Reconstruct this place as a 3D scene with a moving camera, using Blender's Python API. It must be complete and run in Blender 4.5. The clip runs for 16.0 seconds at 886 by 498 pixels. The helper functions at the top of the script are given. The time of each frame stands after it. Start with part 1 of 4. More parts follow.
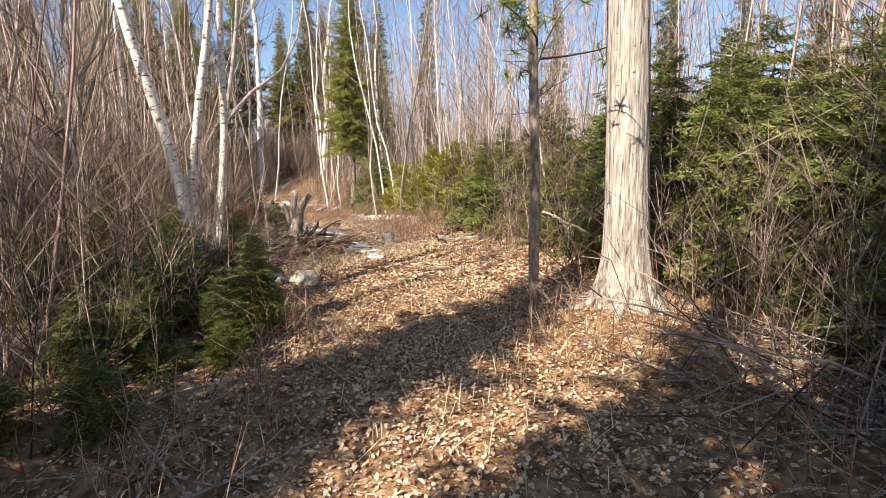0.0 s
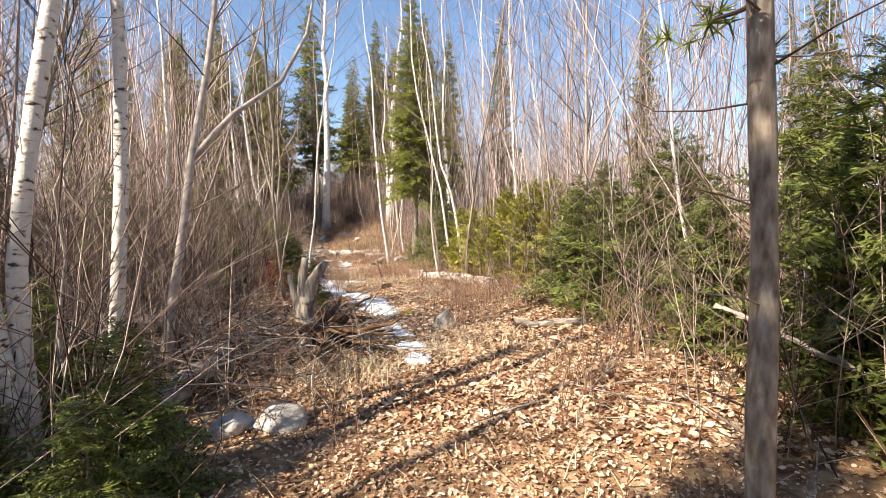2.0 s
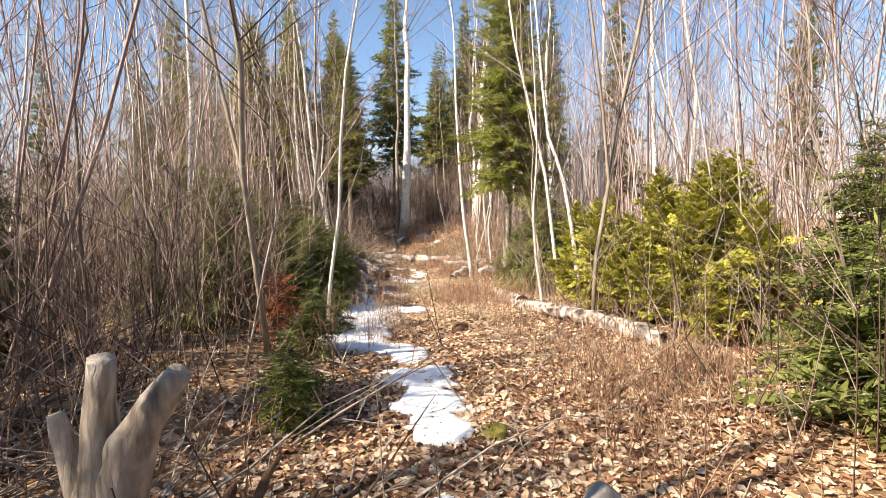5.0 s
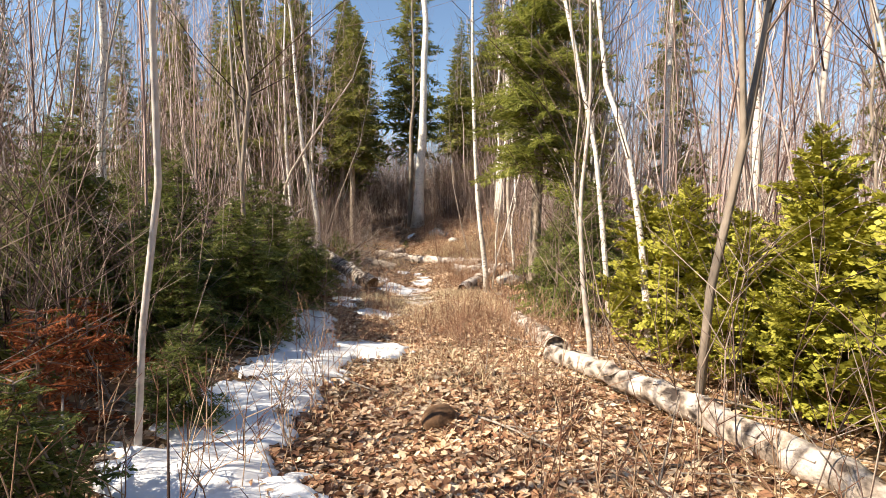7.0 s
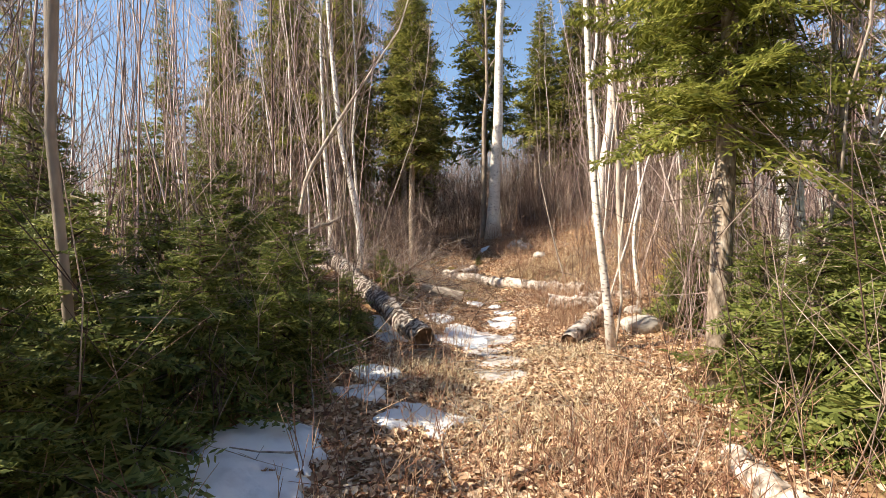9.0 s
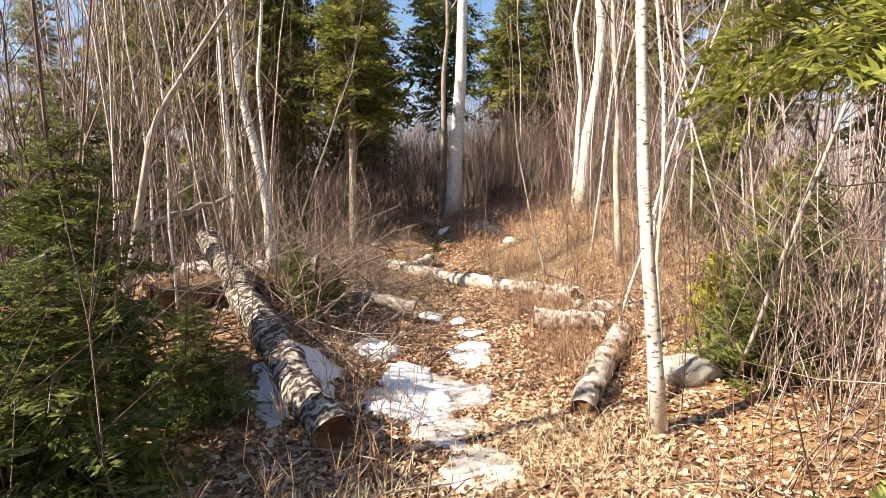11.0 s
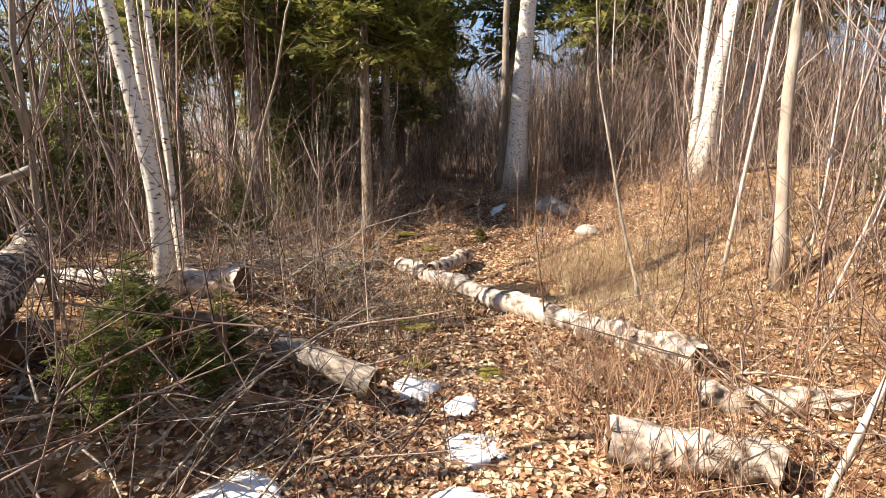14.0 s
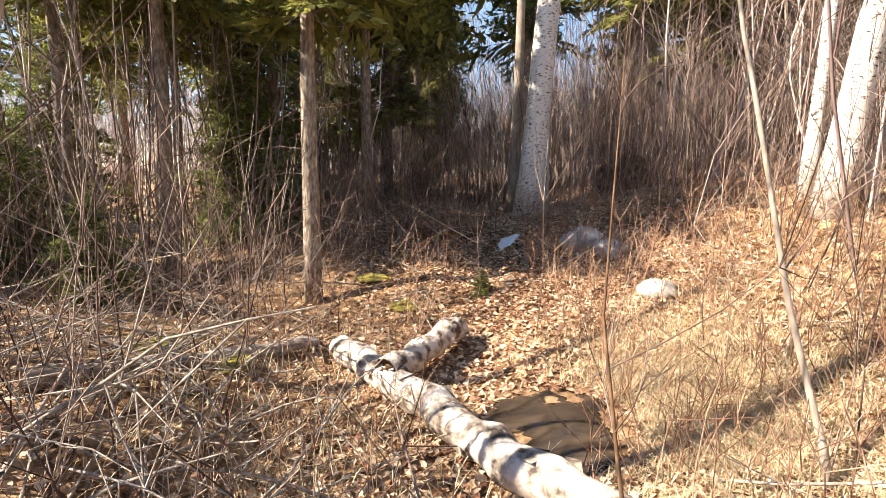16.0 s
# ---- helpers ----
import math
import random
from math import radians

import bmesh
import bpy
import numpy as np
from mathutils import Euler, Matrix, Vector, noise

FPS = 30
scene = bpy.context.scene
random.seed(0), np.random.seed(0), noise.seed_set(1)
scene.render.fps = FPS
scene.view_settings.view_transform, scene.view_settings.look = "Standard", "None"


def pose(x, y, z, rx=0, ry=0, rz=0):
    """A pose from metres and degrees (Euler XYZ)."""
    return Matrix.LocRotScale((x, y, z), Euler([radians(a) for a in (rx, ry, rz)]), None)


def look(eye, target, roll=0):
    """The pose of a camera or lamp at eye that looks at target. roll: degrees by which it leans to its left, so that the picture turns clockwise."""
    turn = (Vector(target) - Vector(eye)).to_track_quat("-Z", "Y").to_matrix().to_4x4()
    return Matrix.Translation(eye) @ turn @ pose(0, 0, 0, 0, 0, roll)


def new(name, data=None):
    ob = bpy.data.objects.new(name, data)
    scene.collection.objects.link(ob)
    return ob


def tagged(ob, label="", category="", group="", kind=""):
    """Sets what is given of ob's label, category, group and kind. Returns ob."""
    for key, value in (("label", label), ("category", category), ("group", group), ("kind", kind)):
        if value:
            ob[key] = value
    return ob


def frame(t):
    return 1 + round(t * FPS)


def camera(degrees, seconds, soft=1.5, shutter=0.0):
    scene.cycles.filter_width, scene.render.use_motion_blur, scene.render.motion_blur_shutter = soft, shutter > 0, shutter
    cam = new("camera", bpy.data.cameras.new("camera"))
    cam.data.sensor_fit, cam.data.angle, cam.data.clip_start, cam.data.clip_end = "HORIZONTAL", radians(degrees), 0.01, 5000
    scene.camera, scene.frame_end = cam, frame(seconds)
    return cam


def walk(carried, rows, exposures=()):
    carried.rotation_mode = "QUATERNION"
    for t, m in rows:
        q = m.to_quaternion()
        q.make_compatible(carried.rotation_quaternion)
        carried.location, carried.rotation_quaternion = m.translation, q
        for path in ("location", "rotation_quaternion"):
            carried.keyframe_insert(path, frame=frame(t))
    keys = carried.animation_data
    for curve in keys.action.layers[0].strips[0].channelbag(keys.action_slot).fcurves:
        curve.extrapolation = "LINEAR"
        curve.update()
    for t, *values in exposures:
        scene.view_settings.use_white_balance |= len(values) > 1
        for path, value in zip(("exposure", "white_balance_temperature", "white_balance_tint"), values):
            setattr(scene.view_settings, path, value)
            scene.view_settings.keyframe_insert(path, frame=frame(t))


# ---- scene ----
cam = camera(85.5, 16.0, soft=0.8)
PATH = [
    (0, (0.899, -2.273, 1.405), (0.784, -0.297, 1.117), -0.6),
    (0.5, (0.874, -1.679, 1.499), (0.789, 0.302, 1.234), -0.5),
    (1, (0.805, -0.985, 1.486), (0.694, 0.997, 1.245), -0.5),
    (1.5, (0.728, -0.393, 1.516), (0.505, 1.584, 1.318), -0.6),
    (2, (0.696, 0.184, 1.575), (0.281, 2.137, 1.462), -1.0),
    (2.5, (0.489, 0.732, 1.605), (-0.074, 2.65, 1.523), -1.1),
    (3, (0.316, 1.259, 1.655), (-0.384, 3.131, 1.577), -1.3),
    (3.5, (0.144, 1.897, 1.709), (-0.614, 3.746, 1.617), -1.3),
    (4, (-0.071, 2.505, 1.683), (-0.82, 4.356, 1.564), -1.2),
    (6.5, (-0.688, 5.546, 1.499), (-1.52, 7.362, 1.409), 1.2),
    (7, (-1.013, 6.306, 1.573), (-1.883, 8.102, 1.446), 1.0),
    (7.5, (-1.382, 7.105, 1.628), (-2.371, 8.834, 1.452), 0.5),
    (8, (-1.823, 7.805, 1.61), (-2.943, 9.453, 1.435), 0.4),
    (8.5, (-2.215, 8.561, 1.624), (-3.383, 10.179, 1.486), 0.4),
    (9, (-2.691, 9.246, 1.608), (-3.828, 10.888, 1.512), 0.0),
    (9.5, (-3.161, 9.731, 1.657), (-4.276, 11.388, 1.553), -0.1),
    (10, (-3.616, 10.333, 1.693), (-4.642, 12.044, 1.556), 0.1),
    (12.5, (-4.145, 12.773, 1.88), (-5.14, 14.473, 1.532), 0.7),
    (13, (-4.355, 13.331, 1.899), (-5.522, 14.911, 1.524), 0.4),
    (13.5, (-4.611, 13.944, 1.871), (-5.889, 15.437, 1.5), 0.4),
    (14, (-4.93, 14.349, 1.803), (-6.191, 15.859, 1.441), 0.6),
    (14.5, (-5.274, 14.768, 1.885), (-6.511, 16.3, 1.536), 0.8),
    (15, (-5.636, 15.339, 1.863), (-6.859, 16.883, 1.517), 0.9),
    (15.5, (-6.046, 15.914, 1.86), (-7.284, 17.453, 1.55), 1.0),
    (16, (-6.425, 16.537, 1.779), (-7.715, 18.033, 1.473), 1.3),
]
walk(cam, [(t, look(eye, target, roll)) for t, eye, target, roll in PATH], exposures=[(0, 1.25, 6700, 9), (4, 1.5, 6800, 9), (7, 1.2, 7000, 9), (8.2, 1.1, 6950, 9), (10, 1.55, 6900, 9), (13, 1.2, 7050, 10), (16, 1.85, 6800, 10)])

# sun, sky, exposure
SUN_FROM = Vector((-0.53, -0.69, 0.76)).normalized()
world = bpy.data.worlds.new("sky")
scene.world = world
world.use_nodes = True
wn = world.node_tree
sky = wn.nodes.new("ShaderNodeTexSky")
sky.sky_type = "NISHITA"
sky.sun_disc = False
sky.ozone_density, sky.dust_density, sky.air_density = 3.0, 0.0, 1.0
sky.sun_elevation = math.asin(SUN_FROM.z)
sky.sun_rotation = math.atan2(SUN_FROM.x, SUN_FROM.y)
wn.links.new(sky.outputs[0], wn.nodes["Background"].inputs[0])
wn.nodes["Background"].inputs[1].default_value = 0.085
sun = new("sun", bpy.data.lights.new("sun", "SUN"))
sun.data.energy, sun.data.angle, sun.data.color = 5.0, radians(0.5), (1.0, 0.90, 0.77)
sun.matrix_world = look(tuple(SUN_FROM * 60), (0, 0, 0))

rng = np.random.default_rng(7)
UP = Vector((0, 0, 1))


# ---- materials ----
def ramp_of(nt, stops):
    n = nt.nodes.new("ShaderNodeValToRGB")
    while len(n.color_ramp.elements) < len(stops):
        n.color_ramp.elements.new(0.5)
    for e, (p, c) in zip(n.color_ramp.elements, stops):
        e.position, e.color = p, (*c, 1)
    return n


def material(name, stops, scale=6.0, stretch=(1, 1, 1), rough=0.85, bump=0.3, bump_scale=40.0, random_from="", spread=0.5, trans=0.0, detail=8):
    """Noise-mixed colour at two scales, a fine relief, and a shift from piece to piece."""
    m = bpy.data.materials.new(name)
    m.use_nodes = True
    nt = m.node_tree
    b = nt.nodes["Principled BSDF"]
    b.inputs["Roughness"].default_value = rough
    b.inputs["Specular IOR Level"].default_value = 0.25
    co = nt.nodes.new("ShaderNodeTexCoord")
    mp = nt.nodes.new("ShaderNodeMapping")
    mp.inputs["Scale"].default_value = stretch
    nt.links.new(co.outputs["Object"], mp.inputs[0])
    n1 = nt.nodes.new("ShaderNodeTexNoise")
    n1.inputs["Scale"].default_value, n1.inputs["Detail"].default_value = scale, detail
    nt.links.new(mp.outputs[0], n1.inputs[0])
    value = n1.outputs[0]
    if random_from:
        if random_from == "island":
            r = nt.nodes.new("ShaderNodeNewGeometry").outputs["Random Per Island"]
        else:
            r = nt.nodes.new("ShaderNodeObjectInfo").outputs["Random"]
        mx = nt.nodes.new("ShaderNodeMix")
        mx.inputs[0].default_value = spread
        nt.links.new(n1.outputs[0], mx.inputs[2])
        nt.links.new(r, mx.inputs[3])
        value = mx.outputs[0]
    rp = ramp_of(nt, stops)
    nt.links.new(value, rp.inputs[0])
    nt.links.new(rp.outputs[0], b.inputs["Base Color"])
    if bump:
        n2 = nt.nodes.new("ShaderNodeTexNoise")
        n2.inputs["Scale"].default_value, n2.inputs["Detail"].default_value = bump_scale, 6
        nt.links.new(mp.outputs[0], n2.inputs[0])
        bp = nt.nodes.new("ShaderNodeBump")
        bp.inputs["Strength"].default_value, bp.inputs["Distance"].default_value = bump, 0.01
        nt.links.new(n2.outputs[0], bp.inputs["Height"])
        nt.links.new(bp.outputs[0], b.inputs["Normal"])
    if trans:
        tr = nt.nodes.new("ShaderNodeBsdfTranslucent")
        nt.links.new(rp.outputs[0], tr.inputs[0])
        ms = nt.nodes.new("ShaderNodeMixShader")
        ms.inputs[0].default_value = trans
        nt.links.new(b.outputs[0], ms.inputs[1])
        nt.links.new(tr.outputs[0], ms.inputs[2])
        nt.links.new(ms.outputs[0], nt.nodes["Material Output"].inputs[0])
    return m


M_SOIL = material("soil", [(0.25, (0.06, 0.034, 0.019)), (0.42, (0.19, 0.11, 0.058)), (0.58, (0.36, 0.23, 0.125)), (0.8, (0.52, 0.37, 0.22))], scale=9, bump=1.0, bump_scale=60, rough=0.95)
M_LEAF = material("dry_leaf", [(0.2, (0.09, 0.04, 0.025)), (0.36, (0.30, 0.15, 0.085)), (0.5, (0.56, 0.36, 0.22)), (0.62, (0.74, 0.55, 0.38)), (0.8, (0.85, 0.70, 0.52))], scale=2.2, random_from="island", spread=0.55, bump=0.0, rough=0.75, trans=0.2)
M_BIRCH = material("birch_bark", [(0.335, (0.07, 0.05, 0.04)), (0.385, (0.42, 0.35, 0.30)), (0.44, (0.74, 0.68, 0.61)), (0.8, (0.86, 0.82, 0.76))], scale=5, stretch=(4.0, 4.0, 8.0), bump=0.5, bump_scale=14, rough=0.6)
M_LOGBIRCH = material("weathered_birch_bark", [(0.36, (0.08, 0.06, 0.05)), (0.44, (0.32, 0.26, 0.21)), (0.53, (0.60, 0.52, 0.45)), (0.8, (0.80, 0.74, 0.68))], scale=4, stretch=(2.5, 2.5, 2.5), bump=0.8, bump_scale=22, rough=0.7)
M_CEDAR = material("cedar_bark", [(0.3, (0.12, 0.10, 0.085)), (0.45, (0.31, 0.27, 0.235)), (0.68, (0.54, 0.49, 0.445))], scale=9, stretch=(6, 6, 0.5), bump=1.0, bump_scale=9, rough=0.9)
M_PINEBARK = material("pine_bark", [(0.3, (0.13, 0.095, 0.07)), (0.5, (0.30, 0.235, 0.18)), (0.7, (0.48, 0.41, 0.34))], scale=14, stretch=(2, 2, 0.7), bump=1.0, bump_scale=24, rough=0.95)
M_GREYBARK = material("grey_bark", [(0.25, (0.12, 0.09, 0.07)), (0.5, (0.30, 0.245, 0.195)), (0.75, (0.50, 0.43, 0.36))], scale=7, stretch=(2, 2, 0.8), random_from="object", spread=0.4, bump=0.5, bump_scale=30)
M_PALEBARK = material("pale_sapling_bark", [(0.25, (0.22, 0.17, 0.145)), (0.5, (0.50, 0.43, 0.38)), (0.75, (0.75, 0.69, 0.64))], scale=7, stretch=(2, 2, 2.5), random_from="object", spread=0.4, bump=0.4, bump_scale=30)
M_TWIG = material("twig", [(0.2, (0.05, 0.032, 0.026)), (0.5, (0.17, 0.11, 0.09)), (0.8, (0.50, 0.40, 0.33))], scale=3, random_from="island", spread=0.6, bump=0.0)
M_BRUSH = material("red_brown_stems", [(0.15, (0.14, 0.06, 0.04)), (0.45, (0.30, 0.165, 0.105)), (0.8, (0.50, 0.36, 0.24))], scale=3, random_from="island", spread=0.65, bump=0.0)
M_FARSTEM = material("far_stems", [(0.15, (0.15, 0.095, 0.085)), (0.5, (0.36, 0.255, 0.23)), (0.85, (0.66, 0.55, 0.50))], scale=2, random_from="island", spread=0.7, bump=0.0)
M_SPRUCE = material("spruce_needles", [(0.15, (0.08, 0.09, 0.022)), (0.5, (0.20, 0.205, 0.05)), (0.85, (0.36, 0.34, 0.095))], scale=1.3, random_from="island", spread=0.6, bump=0.0, rough=0.6, trans=0.4)
M_FIR = material("fir_needles", [(0.15, (0.06, 0.085, 0.02)), (0.5, (0.17, 0.2, 0.05)), (0.85, (0.34, 0.35, 0.11))], scale=2.5, random_from="island", spread=0.6, bump=0.0, rough=0.55, trans=0.4)
M_ARBOR = material("cedar_fronds", [(0.15, (0.20, 0.20, 0.03)), (0.5, (0.42, 0.40, 0.06)), (0.85, (0.60, 0.55, 0.12))], scale=2.5, random_from="island", spread=0.5, bump=0.0, rough=0.55, trans=0.25)
# needles with sunlight painted in: brighter and yellower than the other conifers
M_SUNLITSPRUCE = material("sunlit_spruce_needles", [(0.15, (0.09, 0.11, 0.025)), (0.5, (0.26, 0.28, 0.06)), (0.85, (0.44, 0.43, 0.12))], scale=2.5, random_from="island", spread=0.6, bump=0.0, rough=0.55, trans=0.45)
M_DEADFIR = material("dead_red_needles", [(0.2, (0.16, 0.04, 0.015)), (0.5, (0.34, 0.10, 0.035)), (0.85, (0.52, 0.20, 0.08))], scale=2.5, random_from="island", spread=0.5, bump=0.0, trans=0.2)
M_SNOW = material("old_snow", [(0.3, (0.70, 0.70, 0.72)), (0.5, (0.84, 0.85, 0.87)), (0.8, (0.9, 0.9, 0.91))], scale=7, bump=0.7, bump_scale=18, rough=0.55)
M_ICE = material("grey_trail_ice", [(0.3, (0.42, 0.37, 0.34)), (0.5, (0.62, 0.57, 0.54)), (0.75, (0.74, 0.71, 0.69))], scale=6, bump=0.5, bump_scale=18, rough=0.4)
M_ROCK = material("pale_rock", [(0.3, (0.26, 0.23, 0.20)), (0.55, (0.50, 0.46, 0.41)), (0.8, (0.68, 0.64, 0.58))], scale=9, bump=0.8, bump_scale=30)
M_DEADWOOD = material("grey_dead_wood", [(0.28, (0.13, 0.10, 0.078)), (0.5, (0.34, 0.285, 0.235)), (0.75, (0.57, 0.51, 0.45))], scale=10, stretch=(3, 3, 0.6), bump=1.0, bump_scale=18)
M_ROT = material("rotten_wood", [(0.25, (0.05, 0.03, 0.018)), (0.5, (0.16, 0.09, 0.05)), (0.75, (0.30, 0.19, 0.11))], scale=10, bump=1.0, bump_scale=25, rough=0.95)
M_MOSS = material("moss", [(0.25, (0.10, 0.09, 0.02)), (0.5, (0.24, 0.20, 0.04)), (0.8, (0.40, 0.33, 0.09))], scale=14, bump=1.0, bump_scale=90, rough=0.95)
M_GRASS = material("straw_grass", [(0.2, (0.42, 0.31, 0.18)), (0.5, (0.68, 0.55, 0.36)), (0.85, (0.82, 0.72, 0.52))], scale=2, random_from="island", spread=0.7, bump=0.0, trans=0.2)
M_WATER = material("brown_water", [(0.3, (0.035, 0.025, 0.018)), (0.7, (0.08, 0.058, 0.042))], scale=4, bump=0.05, bump_scale=10, rough=0.06)
M_RINGLOG = bpy.data.materials.new("ringed_spruce_bark")


def ring_bark(m):
    m.use_nodes = True
    nt = m.node_tree
    b = nt.nodes["Principled BSDF"]
    b.inputs["Roughness"].default_value = 0.9
    co = nt.nodes.new("ShaderNodeTexCoord")
    wv = nt.nodes.new("ShaderNodeTexWave")
    wv.wave_type, wv.bands_direction = "BANDS", "Z"
    wv.inputs["Scale"].default_value, wv.inputs["Distortion"].default_value, wv.inputs["Detail"].default_value = 3.6, 11.0, 6
    wv.inputs["Detail Scale"].default_value = 3.0
    nt.links.new(co.outputs["Object"], wv.inputs[0])
    rp = ramp_of(nt, [(0.1, (0.07, 0.05, 0.04)), (0.45, (0.19, 0.145, 0.115)), (0.7, (0.30, 0.25, 0.21)), (0.95, (0.50, 0.44, 0.38))])
    nt.links.new(wv.outputs[1], rp.inputs[0])
    nt.links.new(rp.outputs[0], b.inputs["Base Color"])
    bp = nt.nodes.new("ShaderNodeBump")
    bp.inputs["Strength"].default_value, bp.inputs["Distance"].default_value = 0.8, 0.015
    nt.links.new(wv.outputs[1], bp.inputs["Height"])
    nt.links.new(bp.outputs[0], b.inputs["Normal"])


ring_bark(M_RINGLOG)


# ---- mesh building ----
class Build:
    """Gathers tubes and blades into one mesh."""

    def __init__(self):
        self.v, self.f, self.n = [], [], 0

    def add(self, verts, faces):
        faces = np.asarray(faces) + self.n
        self.v.append(np.asarray(verts, float))
        self.f.extend(faces.tolist())
        self.n += len(verts)

    def tube(self, pts, radii, sides=6, wobble=0.0, cap=True, seed=0, ridges=0):
        pts = np.asarray(pts, float)
        k = len(pts)
        radii = np.broadcast_to(np.asarray(radii, float), (k,))
        tang = np.gradient(pts, axis=0)
        tang /= np.linalg.norm(tang, axis=1, keepdims=True) + 1e-9
        ref = np.array([1.0, 0.1, 0.05]) if abs(tang[0][0]) < 0.8 else np.array([0.05, 1.0, 0.1])
        a = np.cross(tang, ref)
        a /= np.linalg.norm(a, axis=1, keepdims=True)
        b = np.cross(tang, a)
        ang = np.arange(sides) * 2 * math.pi / sides
        r = np.repeat(radii[:, None], sides, 1)
        if wobble:
            loc = np.random.default_rng(seed + k * 31 + sides)
            r = r * (1 + wobble * loc.standard_normal((k, sides)) * 0.6 + wobble * loc.standard_normal((k, 1)) * 0.5)
        if ridges:
            loc = np.random.default_rng(seed + 5)
            r = r * (1 + ridges * 0.01 * np.repeat(loc.standard_normal((1, sides)), k, 0))
        ring = pts[:, None] + r[..., None] * (np.cos(ang)[None, :, None] * a[:, None] + np.sin(ang)[None, :, None] * b[:, None])
        faces = [[i * sides + j, i * sides + (j + 1) % sides, (i + 1) * sides + (j + 1) % sides, (i + 1) * sides + j] for i in range(k - 1) for j in range(sides)]
        base = self.n
        self.add(ring.reshape(-1, 3), faces)
        if cap:
            self.f.append([base + j for j in range(sides)][::-1])
            self.f.append([base + (k - 1) * sides + j for j in range(sides)])

    def mesh(self, name, mat, smooth_faces=True):
        me = bpy.data.meshes.new(name)
        me.from_pydata(np.concatenate(self.v).tolist() if self.v else [], [], self.f)
        me.materials.append(mat)
        if smooth_faces:
            me.polygons.foreach_set("use_smooth", [True] * len(me.polygons))
        me.update()
        return me


def part(name, build, mat, parent, label="", smooth_faces=True):
    ob = new(name, build if isinstance(build, bpy.types.Mesh) else build.mesh(name, mat, smooth_faces))
    ob.parent = parent
    if label:
        ob["label"] = label
    if name in ("twigwork", "limbwork", "needlework", "bark_flaking", "loose_bark", "rootwork"):
        ob["kind"] = "stuff"
    return ob


def curve_points(p0, p1, k, bow, loc):
    """k points from p0 to p1 with a random bow."""
    p0, p1 = np.asarray(p0, float), np.asarray(p1, float)
    t = np.linspace(0, 1, k)[:, None]
    off = loc.standard_normal(3) * bow * np.linalg.norm(p1 - p0)
    wig = loc.standard_normal((k, 3)) * bow * 0.12 * np.linalg.norm(p1 - p0)
    wig[0] = 0
    return p0 + (p1 - p0) * t + off * (t * (1 - t)) * 2 + wig * t


def resample(pts, k):
    pts = np.asarray(pts, float)
    d = np.r_[0, np.cumsum(np.linalg.norm(np.diff(pts, axis=0), axis=1))]
    s = np.linspace(0, d[-1], k)
    return np.stack([np.interp(s, d, pts[:, i]) for i in range(3)], 1)


def bare_branches(build, spine, r0, count, loc, low=0.25, reach=0.28, sides=3, twigs=3):
    """Rising bare branches with twigs along a spine."""
    h = len(spine) - 1
    length = np.linalg.norm(spine[-1] - spine[0])
    for _ in range(count):
        u = low + (1 - low) * loc.random() ** 0.8
        i = min(int(u * h), h - 1)
        p = spine[i] + (spine[i + 1] - spine[i]) * (u * h - i)
        az = loc.random() * 2 * math.pi
        L = length * reach * (1.15 - u) * (0.5 + loc.random())
        up = 0.6 + 0.9 * loc.random()
        q = p + np.array([math.cos(az), math.sin(az), up]) * L * 0.75
        c = curve_points(p, q, 4, 0.1, loc)
        build.tube(c, np.linspace(max(0.0035, r0 * 0.33 * (1 - u * 0.7)), 0.002, 4), sides, cap=False)
        for _ in range(twigs):
            j = loc.integers(1, 4)
            d = loc.standard_normal(3) * 0.6 + (q - p) / (L + 1e-6) + np.array([0, 0, 0.3])
            build.tube([c[j], c[j] + d * L * 0.16, c[j] + d * L * 0.3 + np.array([0, 0, L * 0.05])], [0.0025, 0.002, 0.0012], 3, cap=False)


# ---- the ground ----
def smooth(a, b, v):
    v = min(1.0, max(0.0, (v - a) / (b - a)))
    return v * v * (3 - 2 * v)


RISE = [(-60, -1.2), (-8, -0.35), (-2.5, -0.02), (0.5, 0.12), (3, 0.28), (5.5, 0.36), (7.5, 0.4), (9.5, 0.3),
        (12.5, 0.2), (15, 0.13), (17, 0.22), (19, 0.36), (21, 0.68), (23.5, 1.15), (27, 1.4), (45, 1.5), (300, 2.0)]


def path_x(y):
    """The middle of the trail."""
    if y < 1.5:
        return 0.8
    if y < 8.5:
        return 0.8 - 0.4486 * (y - 1.5)
    if y < 17.5:
        return -2.34 - 0.508 * (y - 8.5)
    return -6.92 - 0.75 * (y - 17.5)


